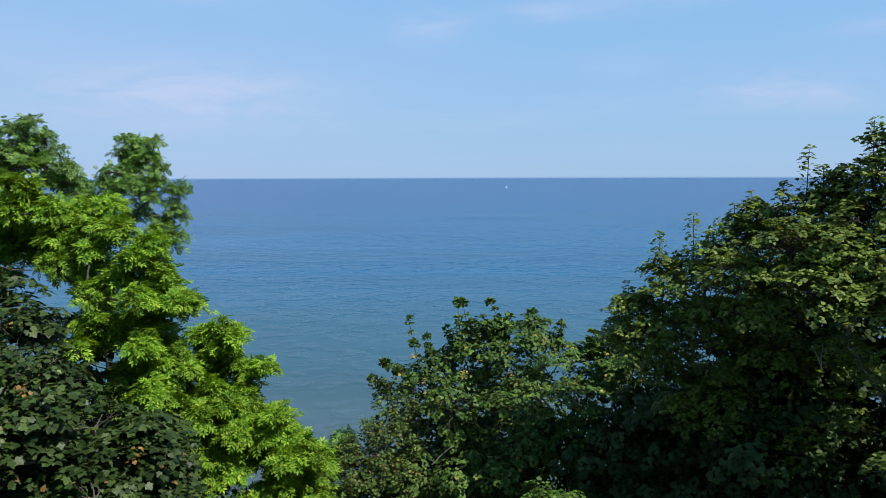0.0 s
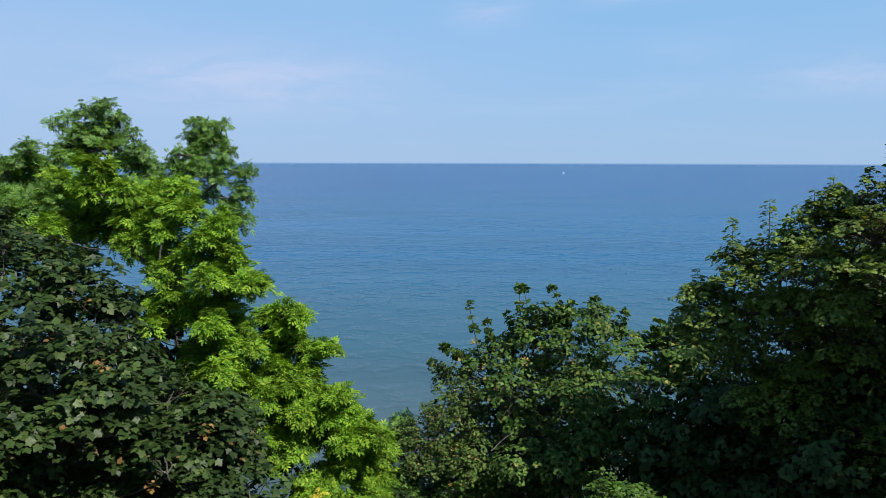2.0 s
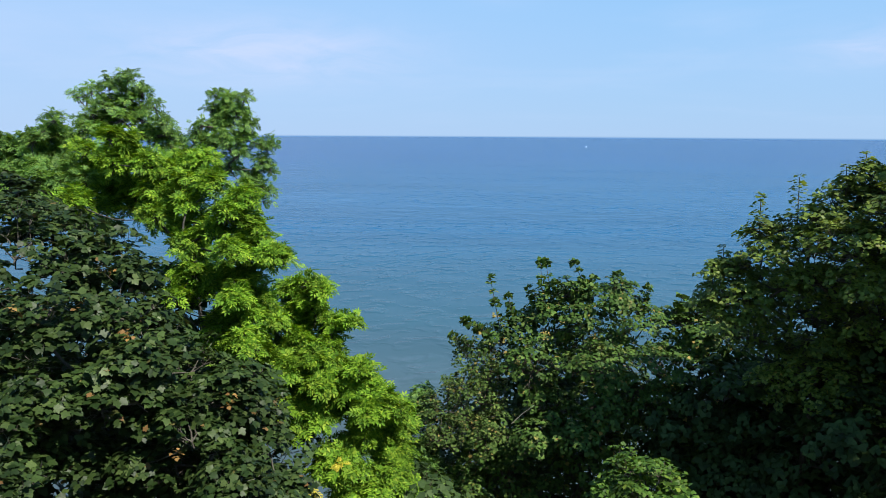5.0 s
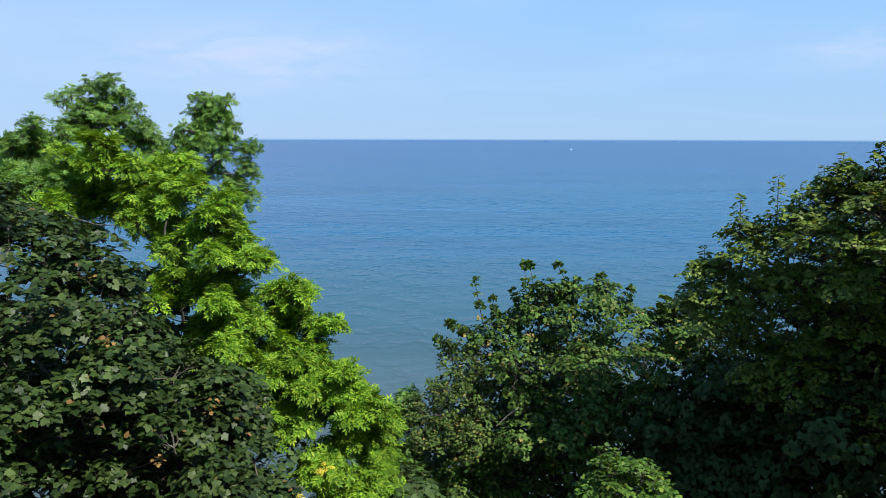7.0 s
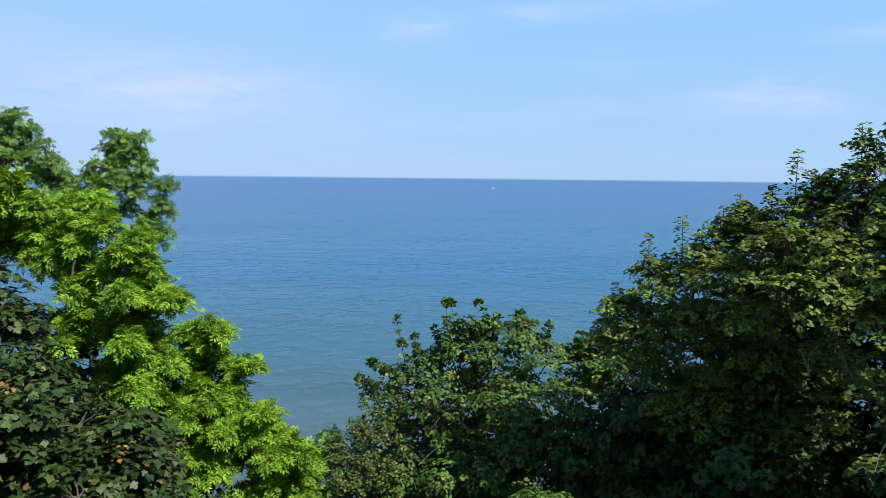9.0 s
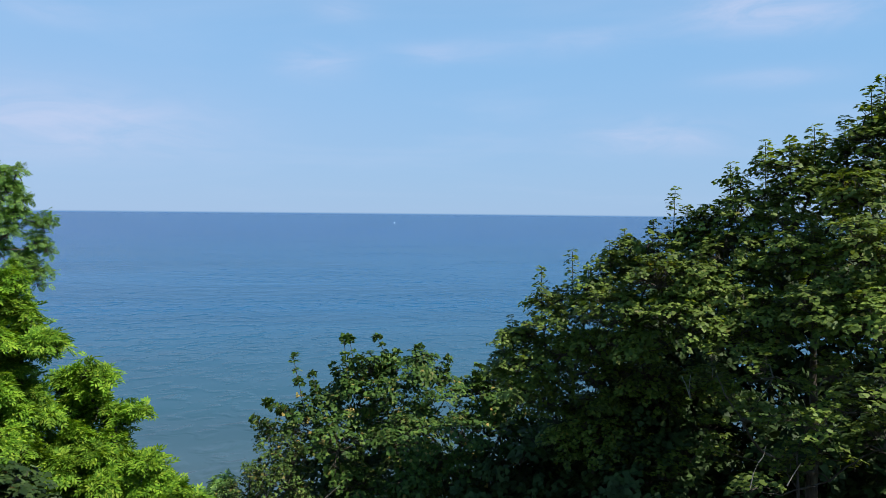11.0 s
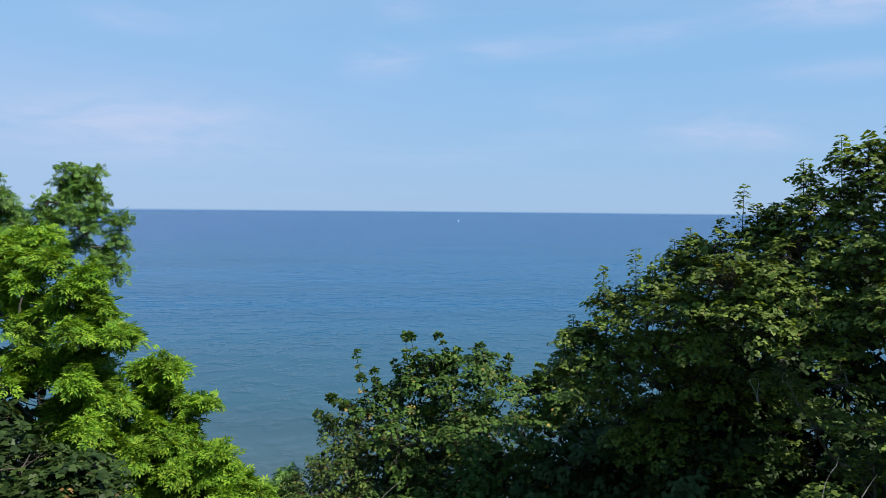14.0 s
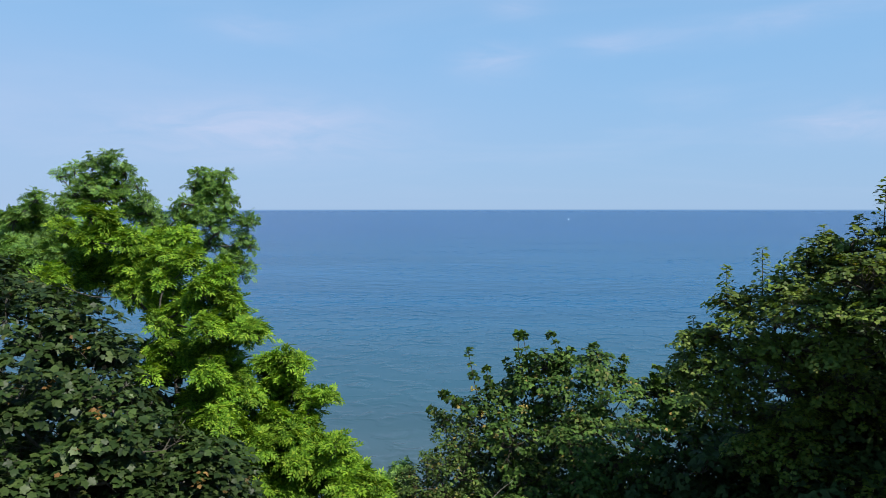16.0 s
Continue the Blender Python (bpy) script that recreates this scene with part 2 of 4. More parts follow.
# ---- mesh helpers ----
def tri_mesh(name, verts, tris, material, smooth=False):
    me = bpy.data.meshes.new(name)
    verts, tris = np.asarray(verts, np.float32), np.asarray(tris, np.int32)
    me.vertices.add(len(verts))
    me.vertices.foreach_set("co", verts.ravel())
    me.loops.add(tris.size)
    me.loops.foreach_set("vertex_index", tris.ravel())
    me.polygons.add(len(tris))
    me.polygons.foreach_set("loop_start", np.arange(0, tris.size, 3, dtype=np.int32))
    me.polygons.foreach_set("use_smooth", np.full(len(tris), smooth))
    me.update(calc_edges=True)
    me.validate()
    me.materials.append(material)
    return me


def child(name, mesh, parent, label="", kind="", place=None):
    ob = new(name, mesh)
    ob.parent = parent
    if place is not None:
        ob.matrix_basis = place
    return tagged(ob, label=label, kind=kind)


def tubes(paths, radii, sides):
    """Tapered tubes along paths (n, k, 3) with radii (n, k)."""
    paths, radii = np.asarray(paths, float), np.asarray(radii, float)
    n, k, _ = paths.shape
    along = np.gradient(paths, axis=1)
    along /= np.linalg.norm(along, axis=2, keepdims=True) + 1e-9
    ref = np.where(np.abs(along[..., 2:3]) > 0.9, np.array([1.0, 0, 0]), np.array([0, 0, 1.0]))
    e1 = np.cross(along, ref)
    e1 /= np.linalg.norm(e1, axis=2, keepdims=True) + 1e-9
    e2 = np.cross(along, e1)
    a = np.arange(sides) * 2 * np.pi / sides
    ring = e1[:, :, None] * np.cos(a)[:, None] + e2[:, :, None] * np.sin(a)[:, None]
    verts = (paths[:, :, None] + ring * radii[:, :, None, None]).reshape(-1, 3)
    i, j, s = np.meshgrid(np.arange(n), np.arange(k - 1), np.arange(sides), indexing="ij")
    p = (i * k + j) * sides + s
    q = (i * k + j) * sides + (s + 1) % sides
    quads = np.stack([p, q, q + sides, p + sides], -1).reshape(-1, 4)
    return verts, np.concatenate([quads[:, [0, 1, 2]], quads[:, [0, 2, 3]]])


def maple_blade(half):
    """A lobed blade, one long, from its base at the origin, folded a little along the midrib, its lobes hanging at their tips."""
    rim = [(0.0, 0.04)] + half + [(0.0, 1.0)] + [(-x, y) for x, y in reversed(half)]
    verts = [(0.0, 0.36, 0.0)] + [(x, y, 0.20 * abs(x) - 0.34 * x * x - 0.20 * (y - 0.36) ** 2) for x, y in rim]
    k = len(rim)
    return np.array(verts), np.array([(0, 1 + (i + 1) % k, 1 + i) for i in range(k)])


def ash_blade():
    """A pinnate leaf, one long: seven narrow leaflets on a bending stalk."""
    verts, tris = [], []
    spots = [(y, s) for y in (0.30, 0.52, 0.74) for s in (-1, 1)] + [(0.82, 0)]
    for y, s in spots:
        size = 0.46 - 0.16 * abs(y - 0.5) if s else 0.40
        turn = s * 0.9
        d = np.array([math.sin(turn), math.cos(turn)])
        w = np.array([d[1], -d[0]]) * size * 0.21
        b = np.array([0.0, y])
        dip = -0.22 * y * y
        n = len(verts)
        mid = b + d * size * 0.45
        tip = b + d * size
        verts += [(*b, dip), (*(mid + w), dip + 0.035), (*tip, dip - 0.07 * size), (*(mid - w), dip + 0.035)]
        tris += [(n, n + 2, n + 1), (n, n + 3, n + 2)]
    n = len(verts)
    verts += [(-0.008, 0, 0), (0.008, 0, 0), (0.0, 0.9, -0.18)]
    tris += [(n, n + 1, n + 2)]
    return np.array(verts), np.array(tris)


SYCAMORE_BLADE = maple_blade([(0.16, -0.07), (0.40, 0.02), (0.36, 0.21), (0.60, 0.43), (0.34, 0.54), (0.25, 0.76)])
MAPLE_BLADE = maple_blade([(0.32, -0.04), (0.34, 0.20), (0.57, 0.42), (0.30, 0.57), (0.18, 0.80)])
COARSE_BLADE = maple_blade([(0.37, 0.04), (0.57, 0.42), (0.27, 0.66)])
SHADE_BLADE = maple_blade([(0.48, 0.34)])
ASH_BLADE = ash_blade()


def unit(v):
    return v / (np.linalg.norm(v, axis=-1, keepdims=True) + 1e-9)


def set_blades(blade, at, axis, normal, size):
    """Many copies of a blade in one pair of arrays."""
    v, f = blade
    x = np.cross(axis, normal)
    verts = at[:, None] + size[:, None, None] * (v[None, :, :1] * x[:, None] + v[None, :, 1:2] * axis[:, None] + v[None, :, 2:] * normal[:, None])
    tris = f[None] + (np.arange(len(at)) * len(v))[:, None, None]
    return verts.reshape(-1, 3), tris.reshape(-1, 3)


def grow_whorls(rng, centre, axis, n, leaf, radius, droop, messy, rise=0.75):
    """Rosettes of n leaves round shoots' axes, centre and axis (s, 3): their places, axes, normals and sizes."""
    s = len(centre)
    ref = np.where(np.abs(axis[:, 2:3]) > 0.9, np.array([1.0, 0, 0]), np.array([0, 0, 1.0]))
    e1 = unit(np.cross(axis, ref))
    e2 = np.cross(axis, e1)
    first = rng.uniform(0, 6.28, s)
    out = []
    for j in range(n):
        phi = first + j * 2.4 + rng.normal(0, 0.3, s)
        rad = math.sqrt((j + 0.5) / n)
        o = e1 * np.cos(phi)[:, None] + e2 * np.sin(phi)[:, None]
        way = unit(o * (0.55 + rad) + axis * (rise * (1 - rad)) + rng.normal(0, messy, (s, 3)) - np.array([0, 0, droop * (0.4 + rad)]))
        nrm = axis + 0.3 * rad * o + rng.normal(0, messy, (s, 3))
        nrm = unit(nrm - way * np.sum(nrm * way, -1, keepdims=True))
        at = centre + o * (radius * rad)[:, None] * 0.55 + axis * (radius * 0.30 * (1 - rad))[:, None]
        out.append((at, way, nrm, leaf * rng.uniform(0.62, 1.12, s)))
    return [np.concatenate(c) for c in zip(*out)]


def even_ways(rng, n):
    """n ways spread evenly over all sides, turned at random."""
    k = np.arange(n) + 0.5
    z = 1 - 2 * k / n
    phi = k * 2.39996 + rng.uniform(0, 6.28)
    w = np.sqrt(1 - z * z)
    return unit(np.stack([w * np.cos(phi), w * np.sin(phi), z], -1) + rng.normal(0, 0.9 / math.sqrt(n), (n, 3)))


def make_tree(name, label, category, foot, lobes, seed, material, bark, blade, leaf, spray, bunch, tuft, upright, tiers, whorl, radius,
              flat=0.85, droop=0.25, messy=0.22, trunk=0.15, extra=(), slender=False, tower_rung=0.10, leaf_parts=280, fill=0.8, depth=0.55, inner=0.35, inset=0.05, rough=0.6, gaps=-0.1, grain=1.7, shelf=0.1, sag=0.3,
              rung=0.12, rise=0.3, keys=(), key_material=None, twigs=(), family="trees on the slope"):
    """A tree or bush that stands at foot, with a trunk, a limb into each lobe of its crown, twigs and leaves."""
    rng = np.random.default_rng(seed)
    tree = tagged(new(name), label, category, family)
    tree.location = foot
    foot = np.array(foot)
    lobes = np.array(lobes) - np.array([*foot, 0.0])
    away = np.array([*unit(foot[:2]), -0.3])
    # smaller masses close the crown between neighbouring lobes
    gap = np.linalg.norm(lobes[:, None, :3] - lobes[None, :, :3], axis=2)
    links = sorted({tuple(sorted((int(a), int(b)))) for a in range(len(lobes)) for b in np.argsort(gap[a])[1:4]})
    links = [(a, b) for a, b in links if gap[a, b] < 1.5 * (lobes[a, 3] + lobes[b, 3])]
    own = len(lobes)
    between = np.array([(lobes[a] + lobes[b]) / 2 for a, b in links])
    between[:, :3] += away * 0.45
    between[:, 3] *= fill
    deep = lobes.copy()
    deep[:, :3] += away * (0.5 + 0.9 * lobes[:, 3:])
    deep[:, 3] *= 0.95
    front = own + (len(between) if fill else 0)
    lobes = np.concatenate([lobes, between[:front - own], deep[:own if depth else 0]])
    centre = np.average(lobes[:, :3], axis=0, weights=lobes[:, 3])
    # trunk
    k = 9
    s = np.linspace(0, 1, k)[:, None]
    crown_top = np.array([centre[0], centre[1], centre[2] - 0.6])
    axis = s * crown_top * np.array([1, 1, 0]) * s + s * crown_top * np.array([0, 0, 1]) + rng.normal(0, 0.035, (k, 3)) * np.sin(s * 3.14)
    girth = trunk * (1.0 - 0.90 * s[:, 0]) * np.where(s[:, 0] < 0.05, 1.45, 1.0)
    v, f = tubes(axis[None], girth[None], 9)
    child("trunk", tri_mesh("trunk", v, f, bark, True), tree)
    # limbs: each lobe hangs on the nearest part of the tree that already stands
    joints = [axis[j] for j in range(4, k)]
    length = [0.0] * len(joints)
    parent, load = {}, np.ones(own)
    waiting = set(range(own))
    slot = {}
    while waiting:
        spots, lens = np.array(joints), np.array(length)
        best = None
        for i in waiting:
            c = lobes[i, :3] - np.array([0, 0, 0.25 * lobes[i, 3]])
            away_by = np.linalg.norm(spots - c, axis=1)
            cost = away_by + 0.35 * lens + 0.8 * np.clip(spots[:, 2] - c[2], 0, None)
            j = int(np.argmin(cost))
            if best is None or cost[j] < best[0]:
                best = (cost[j], i, j, c, away_by[j])
        _, i, j, c, step = best
        parent[i] = j
        slot[len(joints)] = i
        joints.append(c)
        length.append(length[j] + step)
        waiting.remove(i)
    for j in sorted(slot, reverse=True):
        up = slot.get(parent[slot[j]])
        if up is not None:
            load[up] += load[slot[j]]
    limbs = []
    ends = {i: joints[j] for j, i in slot.items()}
    for i in range(own):
        start, c = joints[parent[i]], ends[i]
        q = np.linspace(0, 1, 7)[:, None]
        reach = np.linalg.norm(c - start)
        bend = (start + c) / 2 + np.array([0, 0, -0.10 * reach]) + rng.normal(0, 0.12 * reach, 3)
        path = (1 - q) ** 2 * start + 2 * q * (1 - q) * bend + q * q * c + rng.normal(0, 0.012, (7, 3)) * np.sin(q * 3.14)
        thick = np.linspace(0.014 * load[i] ** 0.45, 0.010 * max(load[i] - 1, 0.6) ** 0.45, 7)
        v, f = tubes(path[None], thick[None], 6)
        limbs.append(child("limb", tri_mesh("limb", v, f, bark, True), tree))

    def near_limb(place):
        return limbs[int(np.argmin(np.linalg.norm(lobes[:own, :3] - place, axis=1)))]

    # sprays over the outside of each lobe, each a shelf of shoots that end in rosettes of leaves
    hubs, outs, hub_of, arms = [], [], [], []
    squash = np.array([1, 1, flat])
    for i, (x, y, z, r) in enumerate(lobes):
        share = 1.0 if i < own else 0.8 if i < front else depth
        n = int(max(3, math.ceil(12.6 * r * r / spray ** 2 * share)))
        d = even_ways(rng, n)
        d = d[(d[:, 2] > -0.5) | (rng.random(n) < 0.35)]
        core = unit(rng.normal(0, 1, (int(inner * n), 3)))
        d = np.concatenate([d, core])
        reach = np.concatenate([rng.uniform(rough, 1.06, len(d) - len(core)), rng.uniform(0.3, 0.65, len(core))])
        spot = np.array([x, y, z]) + d * squash * (max(r - inset, 0.4 * r) * reach)[:, None]
        # what lies deep inside a neighbouring lobe stays bare
        buried = (np.linalg.norm((spot[:, None] - lobes[None, :, :3]) / squash, axis=2) < 0.70 * lobes[None, :, 3])
        buried[:, i] = False
        open_air = np.array([noise.noise(Vector(p + foot) * grain) for p in spot]) > gaps
        keep = ~buried.any(1) & (open_air | (np.arange(len(spot)) == 0))
        hubs.append(spot[keep])
        outs.append(d[keep])
        hub_of.append(np.full(int(keep.sum()), i))
        low = spot[keep] - d[keep] * (0.3 * r) - np.array([0, 0, 0.12])
        heart = np.repeat(np.array([[x, y, z - 0.3 * r]]), len(low), 0)
        arms.append(np.stack([heart, (low + heart) / 2 - np.array([0, 0, 0.05]) + rng.normal(0, 0.07, low.shape), low], 1))
    hubs, outs, hub_of, arms = [np.concatenate(a) for a in (hubs, outs, hub_of, arms)]
    base, tip, owner = [], [], []
    turn = rng.uniform(0, 6.28, len(hubs))
    for j in range(bunch):
        rad = tuft * math.sqrt((j + 0.25) / bunch) * rng.uniform(0.75, 1.15, len(hubs))
        phi = turn + j * 2.4 + rng.normal(0, 0.25, len(hubs))
        lean = np.stack([rad * np.cos(phi), rad * np.sin(phi), 0 * rad], -1)
        along = np.sum(lean * outs, -1)
        lean[:, 2] = rng.normal(0, shelf * tuft, len(hubs)) - 0.30 * rad ** 2 / tuft - sag * along
        spot = hubs + lean
        way = unit(outs * (1 - upright) + 0.5 * lean / tuft * (1 - upright) + np.array([0, 0, 1.0]) * upright + rng.normal(0, 0.12, hubs.shape))
        span = rung * (tiers - 1 + 0.7) * rng.uniform(0.75, 1.25, len(hubs))
        base.append(spot - way * (span * 0.6)[:, None])
        tip.append(spot + way * (span * 0.4)[:, None])
        owner.append(hub_of)
    mid = np.tile(arms[:, 2], (bunch, 1))
    base, tip, owner = [np.concatenate(a) for a in (base, tip, owner)]
    more_base = more_tip = np.zeros((0, 3))
    if len(extra):
        e = np.array(extra, float).reshape(-1, 6)
        more_base, more_tip = e[:, :3] - foot, e[:, 3:] - foot
    groups = []
    for k2 in range(tiers):
        u = 1.0 - k2 / max(tiers - 0.4, 1)
        c = base + (tip - base) * (u + rng.uniform(-0.08, 0.08, len(base)))[:, None]
        w = radius * (0.75 + 0.25 * k2 / max(tiers - 1, 1)) * rng.uniform(0.75, 1.2, len(base))
        groups.append((grow_whorls(rng, c, unit(tip - base), whorl, leaf * (0.88 + 0.12 * min(k2, 1)), w, droop, messy, rise), owner))
    # single shoots above the crown: a tower of level rosettes, or a bare stem with few
    for b, e in zip(more_base, more_tip):
        tall = float(np.linalg.norm(e - b))
        stops = [0.0, 0.05, 0.11, 0.30, 0.44, 0.50, 0.58, 0.76, 0.86, 0.95] if slender else np.arange(0, tall, tower_rung) / tall
        for u in stops:
            c = (e + (b - e) * u + rng.normal(0, 0.02, 3))[None]
            wide = 0.9 if slender else 1.0 + 1.1 * min(u * tall / 0.45, 1.0)
            ax0 = unit((e - b)[None] + rng.normal(0, 0.12 * tall, (1, 3)))
            groups.append((grow_whorls(rng, c, ax0, 11, leaf * (1.05 if u else 0.9), np.full(1, radius * wide), droop * (1.6 * u if slender else 0.7), messy * (1.6 if slender else 1.0), 1.1 if slender else rise), np.zeros(1, int)))
    lobe_of = np.concatenate([np.tile(o, len(g[0]) // len(o)) for g, o in groups])
    at, ax, nr, size = [np.concatenate(c) for c in zip(*[g for g, _ in groups])]
    # the leaves on the bluff's side are single parts, the others are joined lobe by lobe
    order = np.argsort(at[:, 1] + 0.5 * np.abs(at[:, 0] - centre[0]) + rng.uniform(0, 0.5, len(at)))
    single = np.zeros(len(at), bool)
    single[order[:leaf_parts]] = True
    one = tri_mesh("leaf", blade[0], blade[1], material, True)
    for i in np.flatnonzero(single):
        x = np.cross(ax[i], nr[i])
        m = Matrix([(*(float(size[i] * c[j]) for c in (x, ax[i], nr[i])), float(at[i][j])) for j in range(3)] + [(0, 0, 0, 1)])
        child("leaf", one, near_limb(at[i]), place=m)
    for i in range(len(lobes)):
        pick = (lobe_of == i) & ~single
        if pick.any():
            v, f = set_blades(blade, at[pick], ax[pick], nr[pick], size[pick])
            child("foliage", tri_mesh("foliage", v, f, material, True), tree, kind="stuff")
    # twigs
    base2, tip2 = np.concatenate([base, more_base]), np.concatenate([tip, more_tip])
    mid2 = np.concatenate([mid, more_base - (more_tip - more_base) * 0.4])
    v1, f1 = tubes(np.stack([mid2, (mid2 + base2) / 2 + rng.normal(0, 0.02, base2.shape), base2], 1), np.tile([0.006, 0.005, 0.004], (len(base2), 1)), 3)
    v2, f2 = tubes(np.stack([base2, (base2 + tip2) / 2, tip2], 1), np.repeat([[0.006, 0.005, 0.003], [0.015, 0.012, 0.008]], [len(base), len(more_base)], axis=0), 3)
    v3, f3 = tubes(arms, np.tile([0.016, 0.012, 0.007], (len(arms), 1)), 4)
    child("twigwork", tri_mesh("twigwork", np.concatenate([v1, v2, v3]), np.concatenate([f1, f2 + len(v1), f3 + len(v1) + len(v2)]), bark), tree, kind="stuff")
    # bunches of keys or withered leaves, and bare twigs
    for place in keys:
        c = np.array(place)[None] - foot + rng.normal(0, 0.05, (3, 3))
        at, ax, nr, size = grow_whorls(rng, c, unit(np.array([[0, 0, 1.0]]) + rng.normal(0, 0.3, c.shape)), 4, leaf * 0.50, np.full(3, radius * 0.5), 0.5, 0.4)
        for j in range(len(at)):
            v, f = set_blades(blade, at[j:j + 1], ax[j:j + 1], nr[j:j + 1], size[j:j + 1])
            child("withered_leaf", tri_mesh("withered_leaf", v, f, key_material), near_limb(at[j]), "withered yellow-brown leaf")
    for a, b in twigs:
        a, b = np.array(a) - foot, np.array(b) - foot
        v, f = tubes(np.array([[a, (a + b) / 2 + rng.normal(0, 0.03, 3), b]]), np.array([[0.010, 0.007, 0.004]]), 5)
        child("bare_twig", tri_mesh("bare_twig", v, f, BARE), near_limb(a), "bare pale twig")
    return tree


# ---- the large forms ----
def slope(x, y):
    """Height of the land: a flat bluff top, a wooded slope, a beach that runs under the water."""
    edge = 1.6 + 0.5 * np.sin(x * 0.11)
    z = 30.3 - 0.80 * np.clip(y - edge, 0, None)
    z = z + 0.25 * np.sin(x * 0.9 + y * 0.5) * np.clip((y - 2) / 6, 0, 1) + 0.4 * np.sin(x * 0.21 - y * 0.33) * np.clip((y - 4) / 10, 0, 1)
    beach = 1.9 - 0.12 * (y - 37)
    return np.maximum(z, np.maximum(beach, -2.5))


def build_ground():
    def steps(reach):
        near = np.arange(-40, 40.01, 0.8)
        out = np.geomspace(44, reach, 26)
        return np.concatenate([-out[::-1], near, out])
    xs = steps(4900)
    ys = np.concatenate([-np.geomspace(4900, 12, 26), np.arange(-10, 70, 0.7), np.array([76, 85, 100, 130, 165])])
    gx, gy = np.meshgrid(xs, ys)
    v = np.stack([gx, gy, slope(gx, gy)], -1).reshape(-1, 3)
    nx = len(xs)
    i, j = np.meshgrid(np.arange(len(ys) - 1), np.arange(nx - 1), indexing="ij")
    p = (i * nx + j).ravel()
    f = np.concatenate([np.stack([p, p + 1, p + nx + 1], -1), np.stack([p, p + nx + 1, p + nx], -1)])
    tagged(new("ground", tri_mesh("ground", v, f, GROUND, True)), "wooded bluff slope of dark soil above a pale sand beach", "ground", kind="structure")


def build_water():
    a = np.linspace(-0.5 * np.pi, 0.5 * np.pi, 181)
    r = np.concatenate([[0.0], np.geomspace(30, 4900, 40)])
    ga, gr = np.meshgrid(a, r)
    v = np.stack([gr * np.sin(ga), 46 + gr * np.cos(ga), 0 * gr], -1).reshape(-1, 3)
    n = len(a)
    i, j = np.meshgrid(np.arange(len(r) - 1), np.arange(n - 1), indexing="ij")
    p = (i * n + j).ravel()
    f = np.concatenate([np.stack([p, p + n, p + n + 1], -1), np.stack([p, p + n + 1, p + 1], -1)])
    tagged(new("water", tri_mesh("water", v, f, WATER, True)), "calm blue sea with small ripples, greenish near the shore", "sea", kind="structure")


build_ground()
build_water()

# ---- the trees ----
SYCAMORE_TOP = [
    (-9.85, 12.80, 30.75, 0.64), (-8.76, 11.26, 30.07, 0.97), (-8.66, 12.66, 29.96, 0.73), (-7.44, 12.14, 29.85, 0.50),
    (-9.54, 10.53, 29.69, 1.25), (-7.77, 11.45, 29.66, 0.83), (-6.86, 11.56, 29.46, 0.54), (-6.82, 10.86, 29.13, 0.83),
    (-7.69, 10.24, 29.06, 0.99), (-6.53, 11.19, 28.90, 0.53), (-8.49, 9.19, 28.63, 1.13), (-7.19, 9.72, 28.46, 0.80),
    (-6.15, 10.63, 28.44, 0.86), (-6.86, 9.91, 28.32, 0.60), (-7.16, 9.37, 28.10, 0.51), (-7.25, 8.78, 28.03, 0.48),
    (-6.45, 9.80, 27.92, 0.45),
]
SYCAMORE_LOW = [
    (-6.11, 10.24, 27.91, 0.60), (-6.06, 11.96, 27.82, 0.67), (-5.12, 11.27, 27.58, 0.78), (-6.76, 8.12, 27.41, 0.41),
    (-5.25, 10.24, 27.34, 0.64), (-7.51, 9.85, 27.10, 0.51), (-4.90, 12.34, 26.91, 0.54), (-6.33, 10.47, 26.74, 0.53),
    (-7.13, 10.41, 26.72, 0.54), (-4.46, 10.07, 26.66, 0.50), (-6.13, 11.30, 26.36, 0.67), (-4.55, 11.80, 26.33, 0.57),
    (-4.43, 10.17, 26.03, 0.50), (-7.00, 10.58, 25.99, 0.51), (-4.08, 11.28, 25.80, 0.51), (-5.86, 11.11, 25.73, 0.67),
]
ASH_HIGH_TOP = [
    (-9.51, 14.14, 30.60, 0.35), (-9.08, 14.92, 31.85, 0.31), (-8.87, 15.22, 31.76, 0.28), (-9.04, 14.95, 31.39, 0.37),
    (-8.26, 14.92, 31.33, 0.37), (-8.06, 15.26, 31.17, 0.31), (-8.14, 14.91, 30.65, 0.37), (-7.92, 14.38, 30.26, 0.26),
    (-7.79, 15.66, 31.37, 0.41), (-7.10, 15.18, 31.39, 0.35), (-7.29, 14.63, 30.93, 0.36), (-6.65, 14.44, 30.95, 0.33),
    (-7.01, 14.29, 30.52, 0.26), (-5.90, 14.33, 30.66, 0.37), (-6.15, 14.00, 30.35, 0.39),
]
ASH_HIGH_INNER = [
    (-10.00, 16.15, 30.84, 0.40), (-9.42, 16.13, 30.77, 0.40), (-9.87, 15.87, 30.33, 0.32), (-9.43, 16.49, 30.19, 0.30),
    (-10.28, 15.80, 31.53, 0.34), (-10.28, 16.18, 31.11, 0.38), (-8.67, 16.58, 30.16, 0.33), (-8.21, 15.94, 29.81, 0.29),
    (-8.67, 16.33, 30.60, 0.32), (-7.90, 16.35, 29.17, 0.32), (-7.17, 15.93, 28.73, 0.32), (-7.21, 16.13, 27.67, 0.32),
    (-8.68, 16.32, 28.55, 0.27),
]
